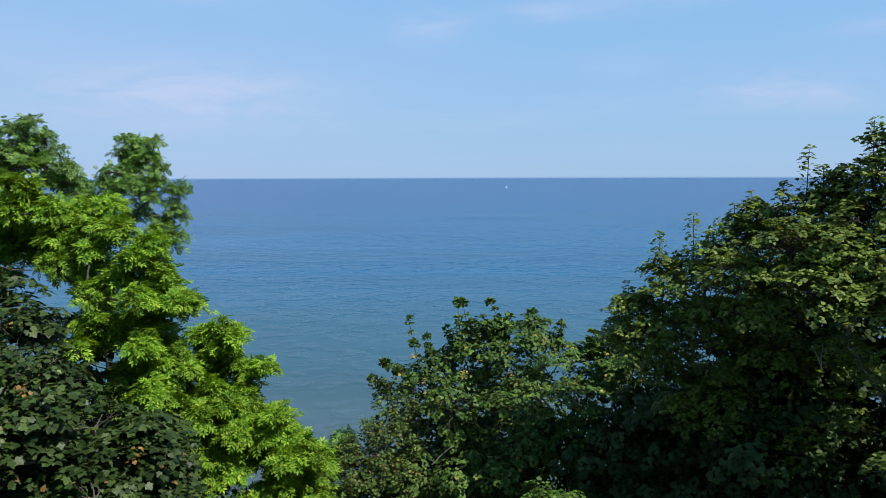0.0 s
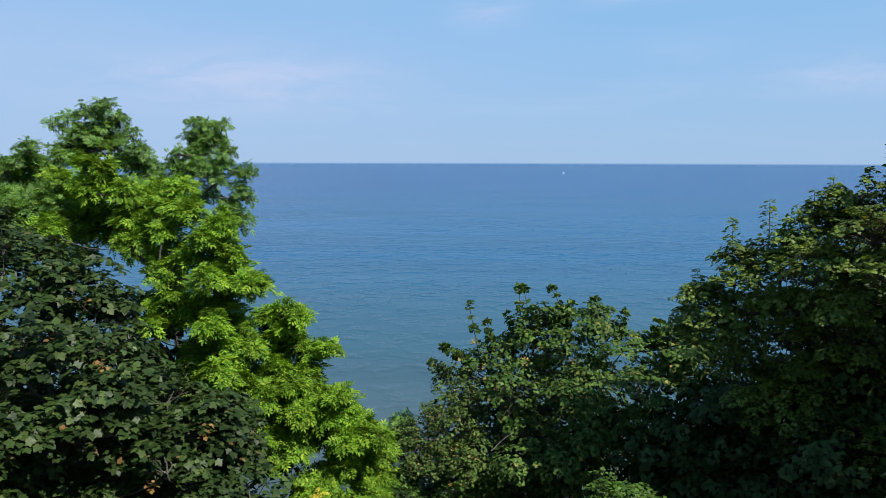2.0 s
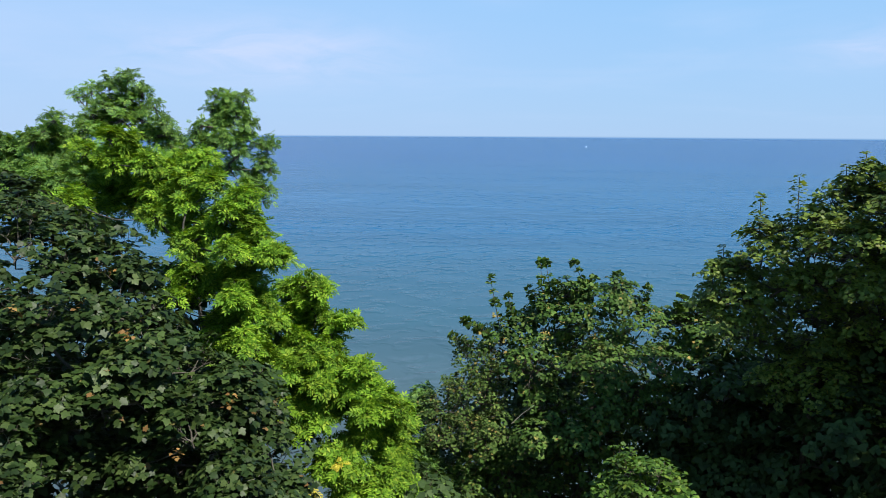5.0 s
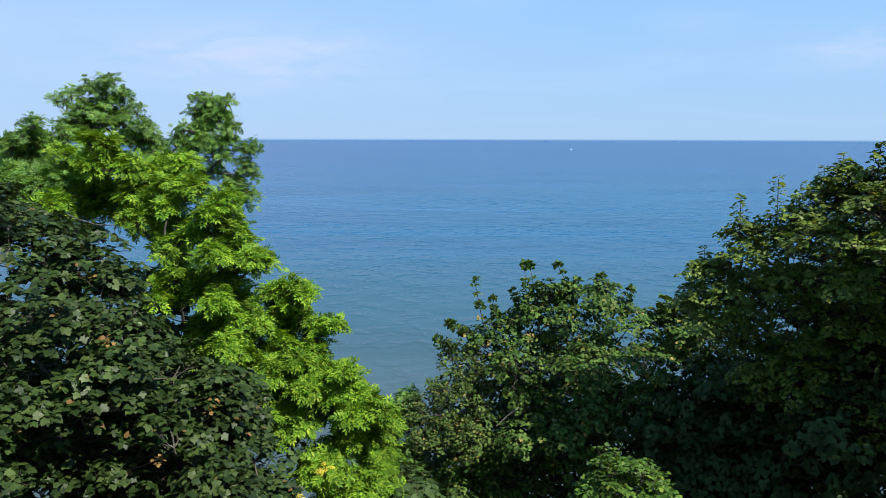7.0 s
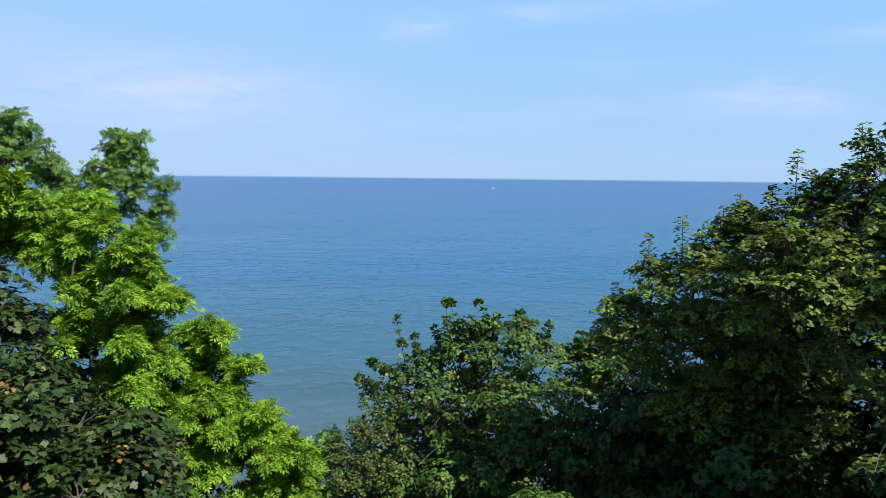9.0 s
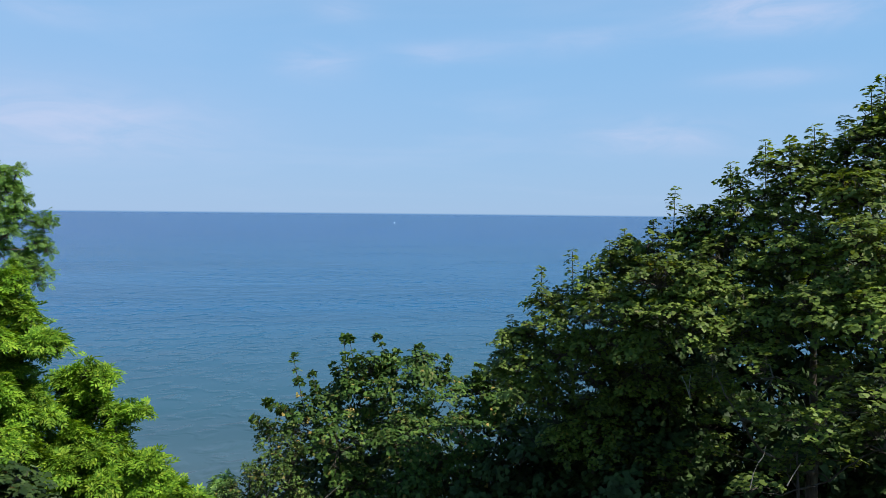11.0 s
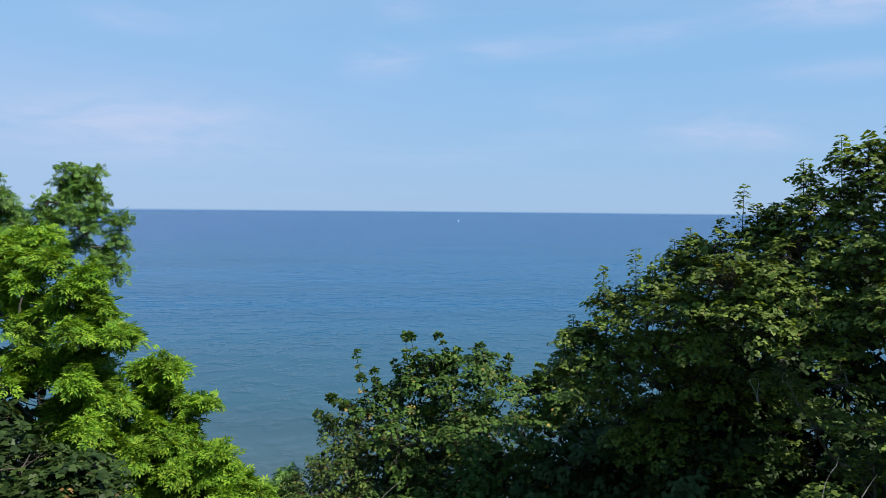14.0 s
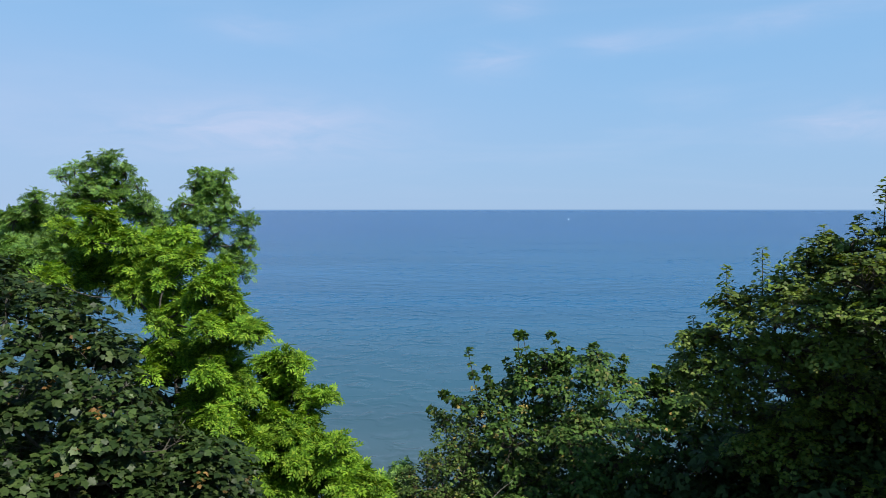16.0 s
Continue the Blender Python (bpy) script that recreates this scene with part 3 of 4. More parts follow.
ASH_HIGH_LOW = [
    (-5.84, 14.39, 30.12, 0.38), (-6.63, 14.23, 30.02, 0.32), (-7.11, 14.14, 29.73, 0.31), (-5.56, 14.28, 29.90, 0.23),
    (-5.91, 13.67, 29.65, 0.34), (-5.16, 13.84, 29.57, 0.25), (-5.03, 14.13, 29.47, 0.15), (-6.93, 14.05, 29.10, 0.39),
    (-6.63, 14.17, 28.76, 0.35), (-5.94, 14.27, 29.01, 0.40), (-5.81, 13.52, 28.77, 0.33), (-5.72, 13.99, 28.26, 0.35),
    (-6.43, 13.97, 27.99, 0.23), (-6.40, 13.80, 27.62, 0.25), (-6.18, 13.51, 27.44, 0.18), (-7.16, 13.77, 28.69, 0.19),
    (-5.65, 13.49, 27.88, 0.33), (-5.54, 14.33, 28.53, 0.30),
]
ASH_LOW_TOP = [
    (-5.88, 17.09, 28.16, 0.25), (-5.48, 16.95, 28.31, 0.22), (-4.99, 16.83, 28.23, 0.16), (-5.85, 17.09, 27.59, 0.28),
    (-5.38, 16.94, 27.81, 0.22), (-5.25, 17.11, 27.43, 0.25), (-4.79, 17.12, 27.25, 0.28), (-4.39, 16.96, 27.38, 0.18),
    (-4.87, 16.83, 26.84, 0.22), (-6.31, 16.81, 26.64, 0.44), (-5.59, 16.77, 26.73, 0.41),
]
ASH_LOW_MIDDLE = [
    (-5.49, 15.65, 26.59, 0.44), (-4.89, 15.86, 26.70, 0.45), (-4.49, 16.37, 26.41, 0.41), (-3.79, 15.69, 26.60, 0.31),
    (-4.68, 15.59, 26.28, 0.44), (-5.37, 16.08, 25.84, 0.46), (-4.10, 15.87, 26.09, 0.45), (-3.61, 16.15, 25.98, 0.32),
    (-3.32, 16.09, 25.73, 0.32), (-2.94, 15.98, 25.52, 0.23), (-4.54, 16.49, 25.40, 0.47), (-3.68, 15.78, 25.58, 0.44),
    (-5.17, 15.86, 25.37, 0.42), (-5.69, 15.64, 25.93, 0.28), (-6.37, 16.05, 26.64, 0.26),
]
ASH_LOW_FOOT = [
    (-5.21, 15.92, 25.35, 0.85), (-4.50, 15.79, 24.14, 0.83), (-3.27, 16.59, 23.52, 0.75), (-3.79, 15.66, 23.16, 0.84),
    (-6.10, 16.52, 26.10, 0.67), (-5.72, 16.65, 25.55, 0.68), (-3.28, 17.46, 24.51, 0.58), (-3.40, 17.16, 23.91, 0.64),
    (-6.11, 16.51, 27.50, 0.39), (-5.61, 16.69, 27.01, 0.39), (-3.82, 16.11, 24.87, 0.41), (-4.25, 15.60, 24.51, 0.37), (-4.86, 15.94, 25.75, 0.40), (-5.41, 16.00, 26.41, 0.40), (-6.29, 15.80, 26.99, 0.37),
]
ASH_FAR_PLUME = [
    (-10.64, 18.52, 33.38, 0.26), (-11.13, 18.53, 33.20, 0.26), (-11.88, 18.77, 33.08, 0.23), (-12.07, 18.40, 32.89, 0.15),
    (-10.84, 18.69, 32.82, 0.31), (-10.56, 19.01, 33.02, 0.25), (-10.81, 18.30, 32.31, 0.23), (-9.87, 18.36, 32.66, 0.21),
    (-9.71, 18.49, 32.24, 0.27), (-10.59, 18.85, 32.40, 0.31), (-10.32, 18.73, 31.90, 0.34), (-11.30, 18.36, 32.24, 0.18),
    (-11.30, 18.31, 32.73, 0.20), (-11.54, 18.17, 32.45, 0.17), (-11.05, 18.42, 32.58, 0.20), (-11.64, 17.95, 32.24, 0.18), (-11.24, 18.07, 32.04, 0.20), (-9.74, 18.70, 31.94, 0.22), (-9.57, 18.60, 31.54, 0.23),
]
ASH_FAR_SIDE = [
    (-10.89, 16.78, 32.05, 0.18), (-11.49, 16.56, 32.26, 0.18), (-11.78, 16.85, 31.91, 0.28), (-11.93, 16.33, 31.78, 0.33),
    (-11.50, 17.15, 31.77, 0.26), (-12.34, 17.31, 31.48, 0.38), (-12.97, 17.33, 31.51, 0.38), (-13.36, 17.04, 31.66, 0.43),
    (-13.41, 17.27, 31.07, 0.49), (-11.91, 16.26, 31.13, 0.35), (-11.37, 16.64, 31.18, 0.36),
]
ASH_SIDE_LOW = [
    (-11.32, 15.43, 30.85, 0.44), (-10.84, 15.69, 30.87, 0.45), (-10.04, 15.31, 30.95, 0.36), (-11.01, 15.26, 30.39, 0.41),
    (-10.17, 15.21, 30.11, 0.36), (-9.66, 15.55, 29.81, 0.29), (-12.37, 15.70, 30.49, 0.48),
]
ASH_FAR_CROWN = [
    (-8.88, 20.10, 33.04, 0.20), (-8.49, 19.97, 32.87, 0.29), (-7.92, 19.73, 32.95, 0.16), (-9.03, 20.04, 32.58, 0.21),
    (-8.21, 19.85, 32.49, 0.35), (-8.74, 19.95, 32.25, 0.36), (-7.85, 19.60, 32.22, 0.27), (-9.08, 19.41, 32.17, 0.19),
    (-9.36, 19.57, 31.85, 0.21), (-8.46, 19.40, 31.80, 0.40), (-7.99, 19.64, 31.82, 0.32), (-10.01, 19.92, 31.68, 0.26),
    (-8.97, 19.50, 31.64, 0.22), (-8.08, 19.49, 31.37, 0.25), (-8.45, 19.72, 31.03, 0.23), (-8.84, 19.65, 30.80, 0.26),
    (-7.88, 19.35, 30.59, 0.21),
]
ASH_FAR_TWIGS = [
    (-7.68, 20.35, 31.60, 0.20), (-7.42, 20.39, 31.69, 0.12), (-7.77, 20.38, 31.10, 0.20), (-7.61, 20.63, 30.92, 0.17),
    (-8.03, 20.41, 30.68, 0.18), (-7.79, 20.38, 30.43, 0.17), (-7.53, 20.32, 30.27, 0.15), (-7.82, 20.63, 29.97, 0.15),
    (-8.27, 20.42, 30.76, 0.15),
]
CENTRE_TOP = [
    (1.88, 21.02, 27.40, 0.48), (1.14, 21.07, 27.37, 0.51), (2.61, 20.90, 27.23, 0.94), (0.48, 21.03, 27.08, 0.41),
    (5.04, 20.60, 27.04, 0.55), (0.65, 20.94, 26.76, 0.51), (4.41, 20.49, 26.76, 0.68), (1.56, 20.88, 26.68, 0.79),
    (3.41, 20.66, 26.68, 0.79), (4.99, 19.92, 26.56, 0.64), (5.59, 20.33, 26.55, 0.65), (-0.10, 21.20, 26.28, 0.59),
    (2.71, 21.35, 26.07, 0.88), (-0.60, 21.09, 25.90, 0.73), (4.60, 20.77, 25.88, 0.81), (3.66, 20.96, 25.87, 0.88),
    (5.89, 20.24, 25.84, 0.76), (0.37, 21.05, 25.77, 0.73), (1.70, 21.17, 25.74, 0.88), (3.72, 19.37, 25.71, 0.95),
    (2.08, 19.76, 25.59, 1.06), (4.76, 19.28, 25.54, 0.66),
]
CENTRE_LOW = [
    (0.18, 20.18, 25.37, 0.91), (2.98, 19.13, 25.19, 0.62), (3.53, 18.92, 24.89, 0.55), (2.18, 18.83, 24.62, 0.68),
    (5.90, 19.41, 24.58, 0.85), (2.94, 20.02, 24.44, 0.89), (0.78, 20.07, 24.06, 0.96), (1.42, 18.46, 24.01, 0.61),
    (5.02, 19.32, 23.75, 1.03), (0.29, 18.97, 23.73, 0.62), (4.22, 19.86, 23.63, 0.97), (-0.88, 20.55, 23.34, 0.99),
    (-2.03, 20.83, 23.25, 0.81), (2.51, 19.98, 23.23, 0.87), (-2.59, 20.40, 22.86, 0.93), (1.56, 20.04, 22.71, 1.05),
    (-0.58, 19.99, 22.08, 1.06), (2.96, 19.23, 21.81, 1.04), (1.40, 19.59, 21.78, 1.05), (-1.38, 19.48, 21.57, 0.88),
    (0.27, 19.29, 21.51, 0.97),
]
LACY = [
    (-1.59, 20.62, 25.16, 0.59), (-1.95, 19.99, 24.57, 0.61), (-2.51, 19.76, 24.11, 0.61), (-1.19, 19.80, 24.41, 0.67),
    (-1.01, 20.38, 24.91, 0.58), (-1.65, 19.42, 24.03, 0.70), (-2.25, 18.98, 23.59, 0.69), (-1.06, 19.12, 23.67, 0.69),
    (-0.81, 20.80, 25.57, 0.45), (-1.85, 20.95, 25.67, 0.31), (-2.89, 19.52, 23.67, 0.41),
]
SAPLING = [
    (-3.12, 21.70, 23.83, 0.30), (-3.41, 21.55, 23.55, 0.37), (-3.04, 21.14, 23.35, 0.47), (-3.64, 20.95, 23.12, 0.47),
    (-3.27, 19.27, 22.80, 0.82), (-3.19, 20.94, 23.89, 0.50), (-3.68, 20.13, 23.10, 0.78), (-2.91, 19.08, 22.30, 0.92),
    (-2.66, 18.43, 21.79, 1.01), (-3.80, 21.04, 23.41, 0.44),
]
LOW_BUSH = [
    (1.95, 13.21, 25.72, 0.30), (2.48, 12.94, 25.75, 0.37), (2.91, 12.90, 25.43, 0.35), (1.52, 13.02, 25.21, 0.30),
    (2.07, 12.82, 25.37, 0.42), (2.43, 12.46, 25.21, 0.50), (1.70, 12.67, 24.99, 0.46),
]
MAPLE_LEFT_TOP = [
    (7.95, 14.67, 31.77, 0.32), (7.06, 15.03, 31.43, 0.33), (7.76, 15.02, 31.30, 0.48), (7.45, 14.76, 31.29, 0.33),
    (6.84, 15.50, 31.24, 0.34), (7.89, 14.46, 31.19, 0.45), (6.39, 15.62, 30.99, 0.34), (7.84, 14.75, 30.90, 0.53),
    (7.12, 15.12, 30.77, 0.46), (7.49, 13.49, 30.71, 0.56), (6.88, 14.00, 30.66, 0.73), (7.45, 14.75, 30.62, 0.48),
    (6.83, 15.38, 30.58, 0.48), (7.87, 14.43, 30.57, 0.40), (6.24, 15.66, 30.50, 0.48), (6.37, 15.63, 30.39, 0.45),
    (5.90, 15.79, 30.33, 0.34), (5.46, 16.22, 30.03, 0.35), (7.43, 14.49, 30.03, 0.40), (4.98, 16.25, 29.97, 0.35),
    (6.70, 15.22, 29.91, 0.47), (6.17, 14.63, 29.86, 0.80), (7.01, 13.22, 29.83, 0.75), (5.80, 15.64, 29.72, 0.52),
]
MAPLE_LEFT_MIDDLE = [
    (5.25, 15.89, 29.49, 0.53), (5.52, 16.07, 29.43, 0.53), (5.03, 16.13, 29.38, 0.53), (5.92, 16.00, 29.26, 0.60),
    (6.50, 14.17, 29.20, 0.60), (4.56, 16.47, 29.14, 0.35), (5.86, 15.51, 29.07, 0.47), (6.47, 16.33, 29.00, 0.69),
    (5.15, 16.41, 29.00, 0.55), (4.14, 16.60, 28.97, 0.35), (5.44, 15.76, 28.82, 0.43), (4.43, 16.27, 28.47, 0.45),
    (4.77, 16.02, 28.41, 0.59), (6.06, 16.95, 28.39, 0.77), (4.19, 16.69, 28.28, 0.46), (6.38, 16.40, 28.22, 0.95),
    (8.24, 14.70, 28.18, 0.70), (7.42, 15.53, 28.13, 0.93), (4.42, 16.02, 27.84, 0.49), (6.46, 16.04, 27.69, 0.69),
    (5.46, 17.28, 27.32, 0.73), (6.77, 16.21, 26.67, 1.04), (5.86, 16.88, 26.42, 0.90),
]
MAPLE_RIGHT_TOP = [
    (11.27, 12.52, 34.42, 0.29), (10.95, 12.70, 34.23, 0.29), (10.78, 13.14, 34.09, 0.30), (11.07, 12.34, 33.88, 0.39),
    (10.81, 12.57, 33.69, 0.44), (10.52, 12.69, 33.50, 0.39), (10.40, 13.16, 33.45, 0.30), (10.15, 13.46, 33.44, 0.31),
    (11.10, 12.38, 33.40, 0.44), (10.65, 12.61, 33.36, 0.60), (9.71, 13.66, 33.28, 0.31), (10.81, 12.54, 33.19, 0.37),
    (9.39, 13.75, 33.15, 0.31), (9.27, 13.68, 33.05, 0.49), (11.41, 11.96, 33.00, 1.00), (10.47, 12.68, 32.97, 0.43),
    (9.94, 13.21, 32.85, 0.39), (10.38, 13.11, 32.84, 0.43), (9.62, 13.42, 32.70, 0.42), (8.53, 14.18, 32.64, 0.32),
    (9.48, 13.78, 32.56, 0.39), (9.64, 13.23, 32.52, 0.62), (9.78, 11.99, 32.44, 0.69),
]
MAPLE_RIGHT_MIDDLE = [
    (9.00, 13.94, 32.35, 0.31), (10.29, 13.03, 32.25, 0.39), (8.83, 14.01, 32.04, 0.52), (8.51, 13.97, 32.02, 0.44),
    (9.10, 13.40, 31.99, 0.38), (9.41, 13.41, 31.88, 0.62), (8.11, 14.44, 31.85, 0.57), (8.36, 14.43, 31.83, 0.32),
    (8.98, 13.83, 31.82, 0.42), (9.30, 11.21, 31.42, 0.74), (8.44, 13.99, 31.39, 0.39), (8.10, 14.20, 31.28, 0.40),
    (8.82, 13.61, 31.24, 0.47), (10.84, 11.03, 31.24, 1.04), (9.16, 12.68, 31.23, 0.80), (8.32, 13.65, 31.04, 0.80),
    (8.12, 14.07, 30.74, 0.45), (7.72, 13.11, 30.40, 0.60), (9.00, 10.41, 30.35, 0.68), (8.69, 11.36, 30.31, 0.76),
    (8.28, 12.73, 30.11, 0.78), (7.64, 12.63, 29.69, 0.61), (10.26, 10.35, 29.68, 0.88),
]
MAPLE_FRONT = [
    (7.26, 11.48, 28.47, 0.44), (7.82, 10.95, 28.67, 0.31), (8.05, 10.28, 28.58, 0.47), (8.71, 10.19, 29.28, 0.50),
    (8.15, 14.22, 27.12, 0.73), (6.84, 10.36, 27.70, 0.40), (7.57, 14.85, 26.22, 0.78), (7.77, 11.38, 29.31, 0.62),
    (7.15, 12.17, 29.15, 0.57), (9.21, 11.67, 29.22, 0.60), (10.07, 11.51, 27.87, 0.68), (9.44, 12.00, 27.13, 0.66),
    (8.72, 12.33, 27.21, 0.58), (10.64, 11.13, 28.28, 0.75),
]
CENTRE_SHOOTS = [
    (-0.76, 21.02, 26.15, -1.10, 21.33, 27.68), (0.85, 20.95, 26.56, 0.54, 21.28, 28.26), (1.96, 20.99, 27.10, 1.33, 21.24, 28.26),
    (-0.99, 21.06, 25.84, -1.91, 21.13, 26.35), (0.50, 20.97, 26.60, 0.04, 21.24, 27.36),
]
YELLOW_SPRAYS = [(-4.25, 13.07, 24.89), (-3.84, 13.74, 25.12)]
BROWN_KEYS = [(-6.82, 10.05, 29.41), (-6.15, 10.11, 28.88), (-4.74, 10.63, 27.66), (-5.13, 9.59, 27.22), (-7.50, 9.55, 29.38), (-7.02, 11.08, 29.65)]
PALE_KEYS = [(-0.58, 20.20, 26.06), (0.61, 20.07, 26.27), (0.48, 20.27, 26.30), (1.05, 20.32, 26.56), (1.91, 20.01, 26.34), (-0.86, 20.90, 26.60), (-0.23, 19.83, 25.47)]
PALE_TWIG = [(-0.33, 18.08, 24.40), (0.26, 18.28, 24.87)]
FORK = [(6.94, 12.74, 28.42), (6.82, 12.92, 28.85), (6.98, 12.83, 28.87)]
BARE_TWIGS = [(6.66, 10.23, 27.64), (6.82, 10.28, 28.03), (6.95, 10.29, 28.29), (7.12, 9.97, 27.76), (7.33, 9.95, 28.12)]
MAPLE_SHOOTS = [
    (7.62, 15.00, 31.33, 7.64, 15.01, 32.52),
    (7.90, 14.86, 31.33, 7.89, 14.89, 32.17),
    (5.01, 16.37, 29.62, 5.02, 16.49, 30.69),
    (5.66, 16.03, 30.06, 5.66, 16.12, 31.07),
    (6.42, 15.60, 30.51, 6.39, 15.67, 31.34),
    (6.70, 15.50, 30.77, 6.70, 15.55, 31.60),
    (7.17, 15.11, 31.06, 7.21, 15.13, 31.85),
    (4.43, 16.71, 28.47, 4.41, 16.88, 29.43),
    (5.96, 15.72, 29.97, 5.94, 15.80, 30.72),
]
CENTRE_SPRAYS = [
    (0.52, 20.75, 26.71, 0.39, 21.08, 28.22),
    (0.98, 20.77, 26.86, 0.88, 20.96, 27.66),
    (1.82, 20.95, 27.05, 1.99, 21.10, 27.82),
    (2.57, 20.91, 27.22, 2.63, 21.05, 27.92),
    (3.23, 20.72, 26.82, 3.50, 20.86, 27.63),
    (-0.97, 20.91, 25.97, -1.77, 20.96, 26.36),
    (-0.32, 20.98, 26.17, -0.53, 21.23, 27.16),
    (4.18, 20.37, 26.88, 4.38, 20.47, 27.44),
    (1.32, 20.97, 26.98, 1.82, 21.07, 27.62),
    (-1.59, 20.76, 25.62, -2.23, 20.81, 25.98),
]
RIGHT_SHOOTS = [
    (8.09, 14.45, 31.36, 8.05, 14.50, 32.20),
    (8.52, 14.21, 32.10, 8.49, 14.22, 33.05),
    (8.73, 14.09, 32.22, 8.71, 14.10, 32.83),
    (9.09, 13.85, 32.58, 9.04, 13.84, 33.52),
    (9.47, 13.59, 32.70, 9.41, 13.58, 33.55),
    (9.78, 13.24, 32.92, 9.71, 13.23, 33.78),
    (10.24, 12.99, 33.15, 10.19, 12.97, 33.95),
    (10.64, 12.75, 33.48, 10.53, 12.71, 34.53),
    (10.83, 12.69, 33.59, 10.75, 12.61, 34.72),
    (8.34, 14.32, 31.61, 8.33, 14.34, 32.28),
]


def foot(x, y):
    return (x, y, float(slope(np.float64(x), np.float64(y))) - 0.05)


MAPLE = dict(blade=COARSE_BLADE, whorl=8, tiers=1, upright=0.66, droop=0.24, messy=0.24)
TIERED = dict(MAPLE, leaf=0.110, radius=0.15, spray=0.52, bunch=6, tuft=0.30, shelf=0.16, inset=0.1, gaps=-0.3, sag=0.40, rise=0.25, fill=0.8, depth=0.15, inner=0.25)
ASH = dict(blade=ASH_BLADE, leaf=0.30, radius=0.11, whorl=9, tiers=1, upright=0.6, flat=0.75, spray=0.46, bunch=2, tuft=0.20, gaps=-0.45, grain=1.8, inset=0.22, shelf=0.3, sag=0.2, droop=0.28, messy=0.2, rise=0.7, fill=0.6, depth=0.3)
make_tree("sycamore_tree", "dull green sycamore with broad lobed leaves, some withered brown", "tree", foot(-7.8, 12.0), SYCAMORE_TOP + SYCAMORE_LOW, 11,
          LEAF_SYCAMORE, BARK_GREY, SYCAMORE_BLADE, 0.148, upright=0.75, tiers=1, whorl=9, radius=0.23, spray=0.60, bunch=5, tuft=0.32, shelf=0.2, sag=0.4, droop=0.32, messy=0.30, gaps=-0.06, grain=1.4, rough=0.45, inner=0.5, rise=0.2, trunk=0.19,
          fill=0.85, depth=0.15, keys=BROWN_KEYS, key_material=KEYS_TAN)
make_tree("ash_tree", "bright yellow-green ash with feathery leaves in full sun", "tree", foot(-8.8, 16.4), ASH_HIGH_TOP + ASH_HIGH_LOW + ASH_HIGH_INNER, 12,
          LEAF_ASH, BARK_GREY, trunk=0.21, **ASH)
make_tree("ash_tree", "low bright green ash with feathery leaves, growing over the slope", "tree", foot(-4.7, 16.7), ASH_LOW_TOP + ASH_LOW_MIDDLE + ASH_LOW_FOOT, 13,
          LEAF_ASH, BARK_GREY, trunk=0.16, keys=YELLOW_SPRAYS, key_material=KEYS_YELLOW, **{**ASH, "leaf": 0.35, "spray": 0.54})
make_tree("ash_tree", "tall darker green ash with thin plumes and bare inner branches", "tree", foot(-9.5, 20.2), ASH_FAR_PLUME + ASH_FAR_CROWN + ASH_FAR_TWIGS, 14,
          LEAF_ASH_FAR, BARK_GREY, trunk=0.21, **{**ASH, "leaf": 0.25, "inset": 0.16, "spray": 0.34, "fill": 0.35, "depth": 0.0, "gaps": -0.5, "whorl": 8, "upright": 0.6, "messy": 0.3, "inner": 0.1})
make_tree("ash_tree", "dull green ash behind a sycamore, its top in the sun", "tree", foot(-12.3, 17.9), ASH_FAR_SIDE + ASH_SIDE_LOW, 22,
          LEAF_ASH_FAR, BARK_GREY, trunk=0.15, **{**ASH, "leaf": 0.27, "messy": 0.3})
make_tree("maple_tree", "small maple with pale seed bunches and slender shoots above its crown", "tree", foot(1.3, 20.7), CENTRE_TOP + CENTRE_LOW, 15,
          LEAF_CENTRE, BARK_BROWN, trunk=0.14, extra=CENTRE_SHOOTS + CENTRE_SPRAYS, slender=True,
          keys=PALE_KEYS, key_material=KEYS_PALE, twigs=[PALE_TWIG], **{**TIERED, "leaf": 0.136, "radius": 0.18, "spray": 0.68, "tuft": 0.36, "gaps": -0.2, "droop": 0.34, "upright": 0.55, "messy": 0.26, "sag": 0.5})
make_tree("shrub", "thin olive-green shrub with fine sparse leaves beside a maple", "shrub", foot(-1.2, 20.2), LACY, 21,
          LEAF_LACY, BARK_BROWN, blade=MAPLE_BLADE, upright=0.7, tiers=2, whorl=6, spray=0.58, bunch=3, tuft=0.26, shelf=0.4, rise=0.5, droop=0.1, messy=0.4, fill=0.8, depth=0.3, trunk=0.06, leaf=0.10, radius=0.16)
make_tree("ash_sapling", "young light green ash sapling between larger trees", "tree", foot(-3.2, 21.1), SAPLING, 16,
          LEAF_ASH_FAR, BARK_GREY, trunk=0.06, leaf_parts=80, **{**ASH, "leaf": 0.26, "spray": 0.6})
make_tree("maple_bush", "low maple bush with fresh green leaves", "bush", foot(1.1, 13.7), LOW_BUSH, 17,
          LEAF_BUSH, BARK_BROWN, trunk=0.08, leaf_parts=150, **{**TIERED, "spray": 0.55, "upright": 0.6, "leaf": 0.112, "radius": 0.17, "gaps": 0.02, "grain": 2.4, "rough": 0.4, "inner": 0.1, "fill": 0.4, "messy": 0.32})
make_tree("maple_tree", "dark green maple with upright shoots and tiered leaves", "tree", foot(6.7, 17.6), MAPLE_LEFT_TOP + MAPLE_LEFT_MIDDLE, 18,
          LEAF_MAPLE, BARK_BROWN, trunk=0.18, extra=MAPLE_SHOOTS, **TIERED)
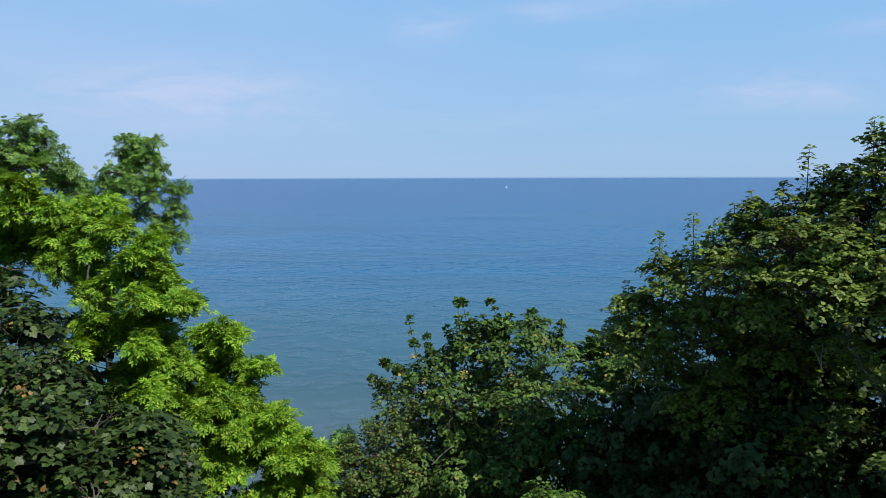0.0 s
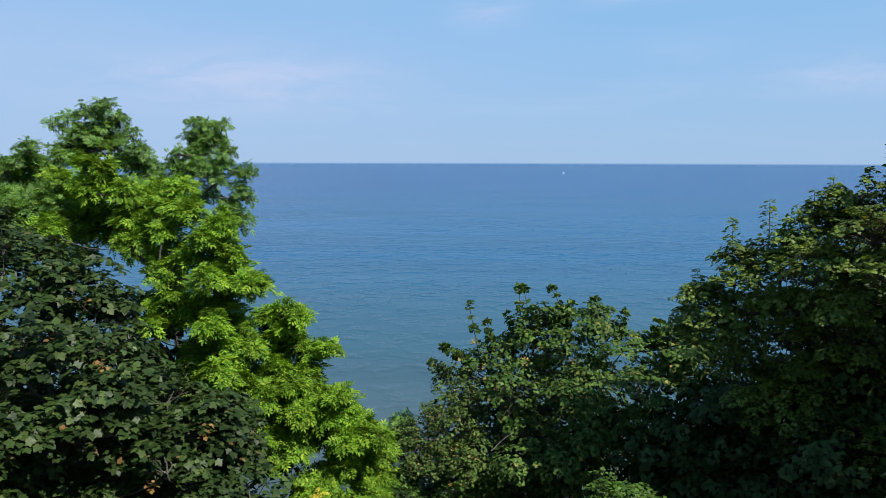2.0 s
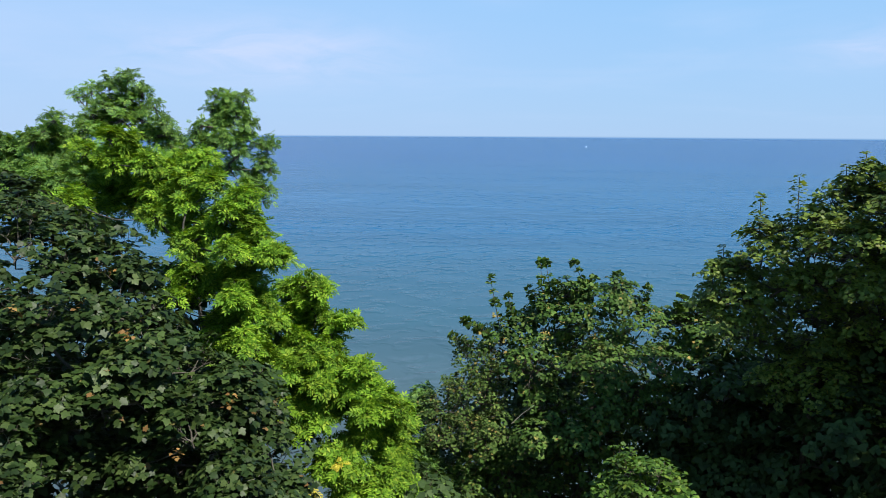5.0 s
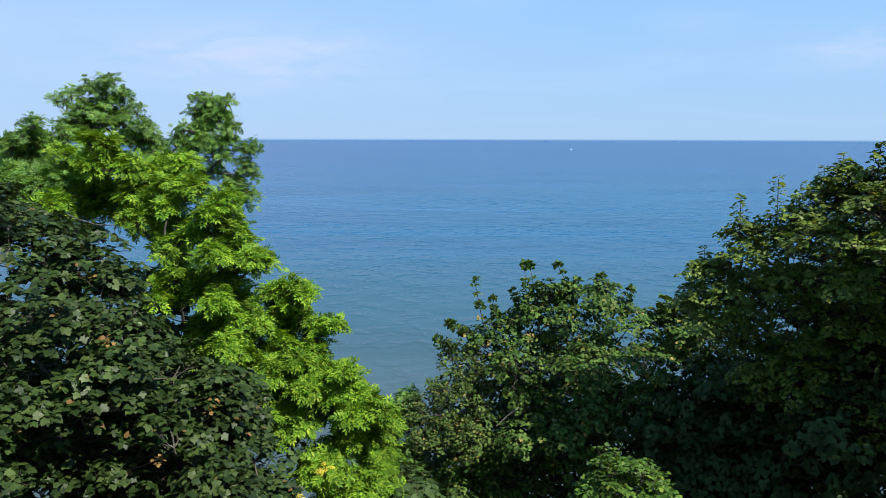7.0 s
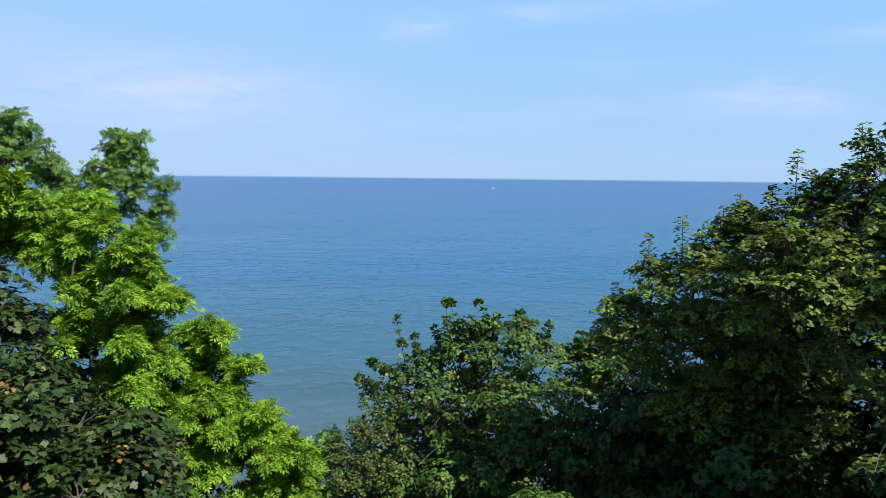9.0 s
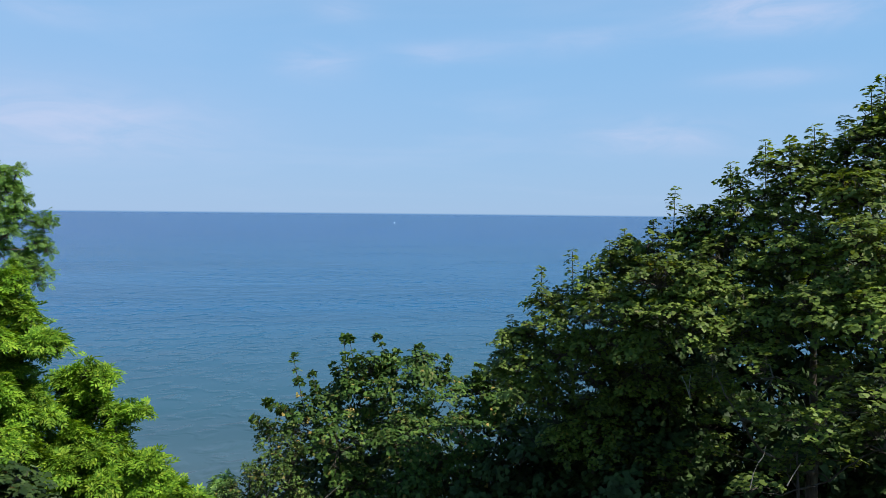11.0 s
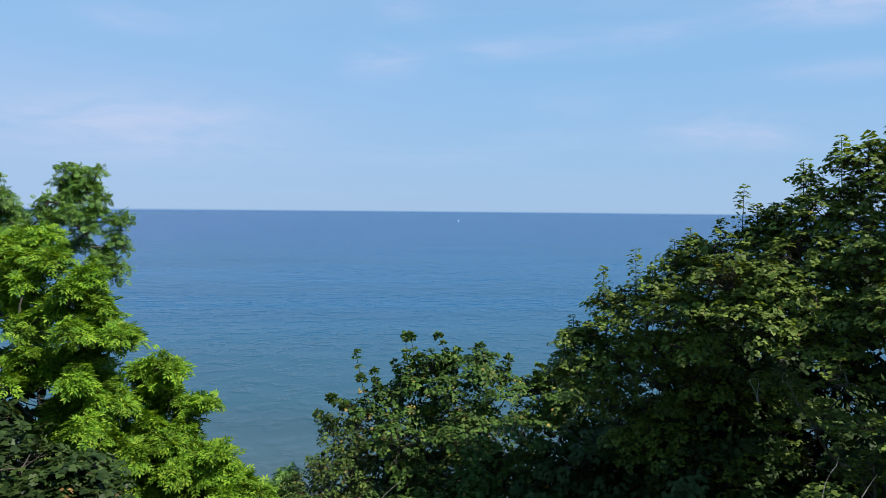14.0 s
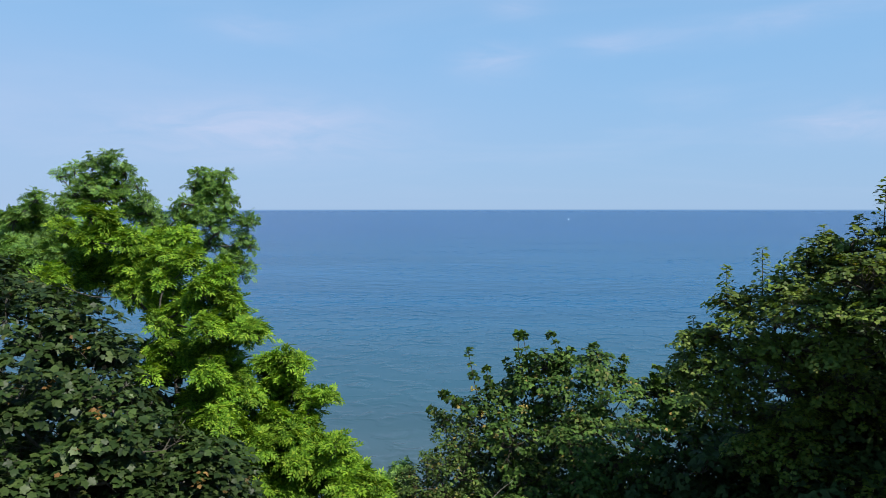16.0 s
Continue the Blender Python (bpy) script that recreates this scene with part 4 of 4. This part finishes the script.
make_tree("maple_tree", "tall dark green maple with stepped crown of tiered leaves", "tree", foot(9.5, 12.6), MAPLE_RIGHT_TOP + MAPLE_RIGHT_MIDDLE, 19,
          LEAF_MAPLE, BARK_BROWN, trunk=0.21, extra=RIGHT_SHOOTS, **TIERED)
make_tree("maple_tree", "shaded maple with sunlit sprays on its lower boughs", "tree", foot(8.4, 11.4), MAPLE_FRONT, 20,
          LEAF_MAPLE, BARK_BROWN, trunk=0.14,
          twigs=[(FORK[0], FORK[1]), (FORK[0], FORK[2]), (BARE_TWIGS[0], BARE_TWIGS[1]), (BARE_TWIGS[1], BARE_TWIGS[2]), (BARE_TWIGS[3], BARE_TWIGS[4])], **{**TIERED, "spray": 0.85, "inner": 0.0, "gaps": 0.05, "leaf": 0.112, "upright": 0.8})


# trees added further downslope, whose crowns close the wood under the nearer ones
def lower_crown(x, y, z, spread, tall, seed):
    rng = np.random.default_rng(seed)
    out = []
    for i in range(14):
        a, h = i * 2.4, (i + 0.5) / 14
        w = spread * math.sqrt(1 - 0.75 * h)
        out.append((x + w * math.cos(a) * rng.uniform(0.5, 1), y + w * math.sin(a) * rng.uniform(0.5, 1), z - tall * (1 - h), 1.1 * rng.uniform(0.8, 1.2)))
    return out


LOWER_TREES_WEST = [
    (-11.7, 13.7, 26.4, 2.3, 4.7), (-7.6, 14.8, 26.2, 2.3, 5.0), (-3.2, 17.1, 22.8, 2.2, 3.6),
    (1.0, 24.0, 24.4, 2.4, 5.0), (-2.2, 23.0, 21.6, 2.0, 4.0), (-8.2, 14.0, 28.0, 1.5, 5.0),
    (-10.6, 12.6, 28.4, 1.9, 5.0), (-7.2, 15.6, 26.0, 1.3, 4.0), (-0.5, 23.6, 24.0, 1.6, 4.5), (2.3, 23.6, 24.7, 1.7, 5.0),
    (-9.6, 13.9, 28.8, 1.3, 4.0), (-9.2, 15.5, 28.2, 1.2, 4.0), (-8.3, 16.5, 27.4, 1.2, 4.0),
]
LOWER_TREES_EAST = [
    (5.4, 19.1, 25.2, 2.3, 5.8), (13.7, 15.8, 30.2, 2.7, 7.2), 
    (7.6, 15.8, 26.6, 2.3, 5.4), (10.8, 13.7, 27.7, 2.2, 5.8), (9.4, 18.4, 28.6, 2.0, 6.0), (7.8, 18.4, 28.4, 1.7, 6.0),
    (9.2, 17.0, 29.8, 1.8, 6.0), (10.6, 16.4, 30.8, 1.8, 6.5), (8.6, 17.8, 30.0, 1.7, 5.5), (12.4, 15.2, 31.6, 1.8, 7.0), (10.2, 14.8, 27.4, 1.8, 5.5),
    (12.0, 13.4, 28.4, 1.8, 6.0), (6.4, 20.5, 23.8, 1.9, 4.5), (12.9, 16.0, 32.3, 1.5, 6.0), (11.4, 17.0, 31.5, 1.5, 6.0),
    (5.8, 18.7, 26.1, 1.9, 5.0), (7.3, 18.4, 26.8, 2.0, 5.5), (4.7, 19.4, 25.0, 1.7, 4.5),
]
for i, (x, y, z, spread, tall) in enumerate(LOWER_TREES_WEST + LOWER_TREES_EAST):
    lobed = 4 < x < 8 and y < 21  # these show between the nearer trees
    make_tree("maple_tree", "mostly hidden added maple lower down the slope, leaves darkened for shade", "tree", foot(x, y), lower_crown(x, y, z, spread, tall, 40 + i), 60 + i,
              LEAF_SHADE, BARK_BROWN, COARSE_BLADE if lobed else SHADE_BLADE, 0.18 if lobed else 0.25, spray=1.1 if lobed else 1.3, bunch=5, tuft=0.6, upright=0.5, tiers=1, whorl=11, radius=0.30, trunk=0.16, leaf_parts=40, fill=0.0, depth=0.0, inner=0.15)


# ---- the boat ----
def build_boat(x, y):
    boat = tagged(new("sailing_boat"), "small white sailing boat far out on the sea", "boat")
    boat.location, boat.rotation_euler, boat.scale = (x, y, 0.0), (0, 0, 0.5), (0.38, 0.38, 0.38)
    bm = bmesh.new()
    rows = []
    for i in range(9):
        u = i / 8
        w = 1.1 * math.sin(math.pi * (0.12 + 0.88 * u) ** 0.8) if u < 1 else 0.02
        rows.append([bm.verts.new((-3.6 + 7.2 * u, s * w * k, h)) for s, k, h in ((-1, 1, 0.75 + 0.25 * u), (-1, 0.6, -0.2), (0, 0, -0.4), (1, 0.6, -0.2), (1, 1, 0.75 + 0.25 * u))])
    for a, b in zip(rows, rows[1:]):
        for q in range(4):
            bm.faces.new((a[q], b[q], b[q + 1], a[q + 1]))
        bm.faces.new((a[4], b[4], b[0], a[0]))
    me = bpy.data.meshes.new("hull")
    bm.to_mesh(me)
    bm.free()
    me.materials.append(HULL)
    child("hull", me, boat)
    v, f = tubes(np.array([[(0.4, 0, 0.5), (0.4, 0, 5), (0.4, 0, 9.0)]]), np.array([[0.08, 0.07, 0.05]]), 6)
    child("mast", tri_mesh("mast", v, f, SPAR), boat)
    for nm, a, b, c in (("mainsail", (0.35, 0, 8.8), (0.35, 0, 1.6), (-3.3, 0.5, 1.6)), ("jib", (0.5, 0, 7.6), (0.6, 0.2, 1.2), (3.5, 0, 1.0))):
        a, b, c = (np.array(p, float) for p in (a, b, c))
        v, f = [], []
        n = 8
        for i in range(n + 1):
            for j in range(n + 1 - i):
                p = a + (b - a) * (i + j) / n + (c - b) * j / n
                belly = 0.35 * math.sin(math.pi * (i + j) / n) * math.sin(math.pi * j / n)
                v.append(p + np.array([0, belly, 0]))
        # rows of the triangle
        index, count = {}, 0
        for i in range(n + 1):
            for j in range(n + 1 - i):
                index[i, j] = count
                count += 1
        for i in range(n):
            for j in range(n - i):
                f.append((index[i, j], index[i + 1, j], index[i, j + 1]))
                if i + j < n - 1:
                    f.append((index[i + 1, j], index[i + 1, j + 1], index[i, j + 1]))
        child(nm, tri_mesh(nm, np.array(v), np.array(f), SAIL, True), boat)


build_boat(143.0, 1704.0)
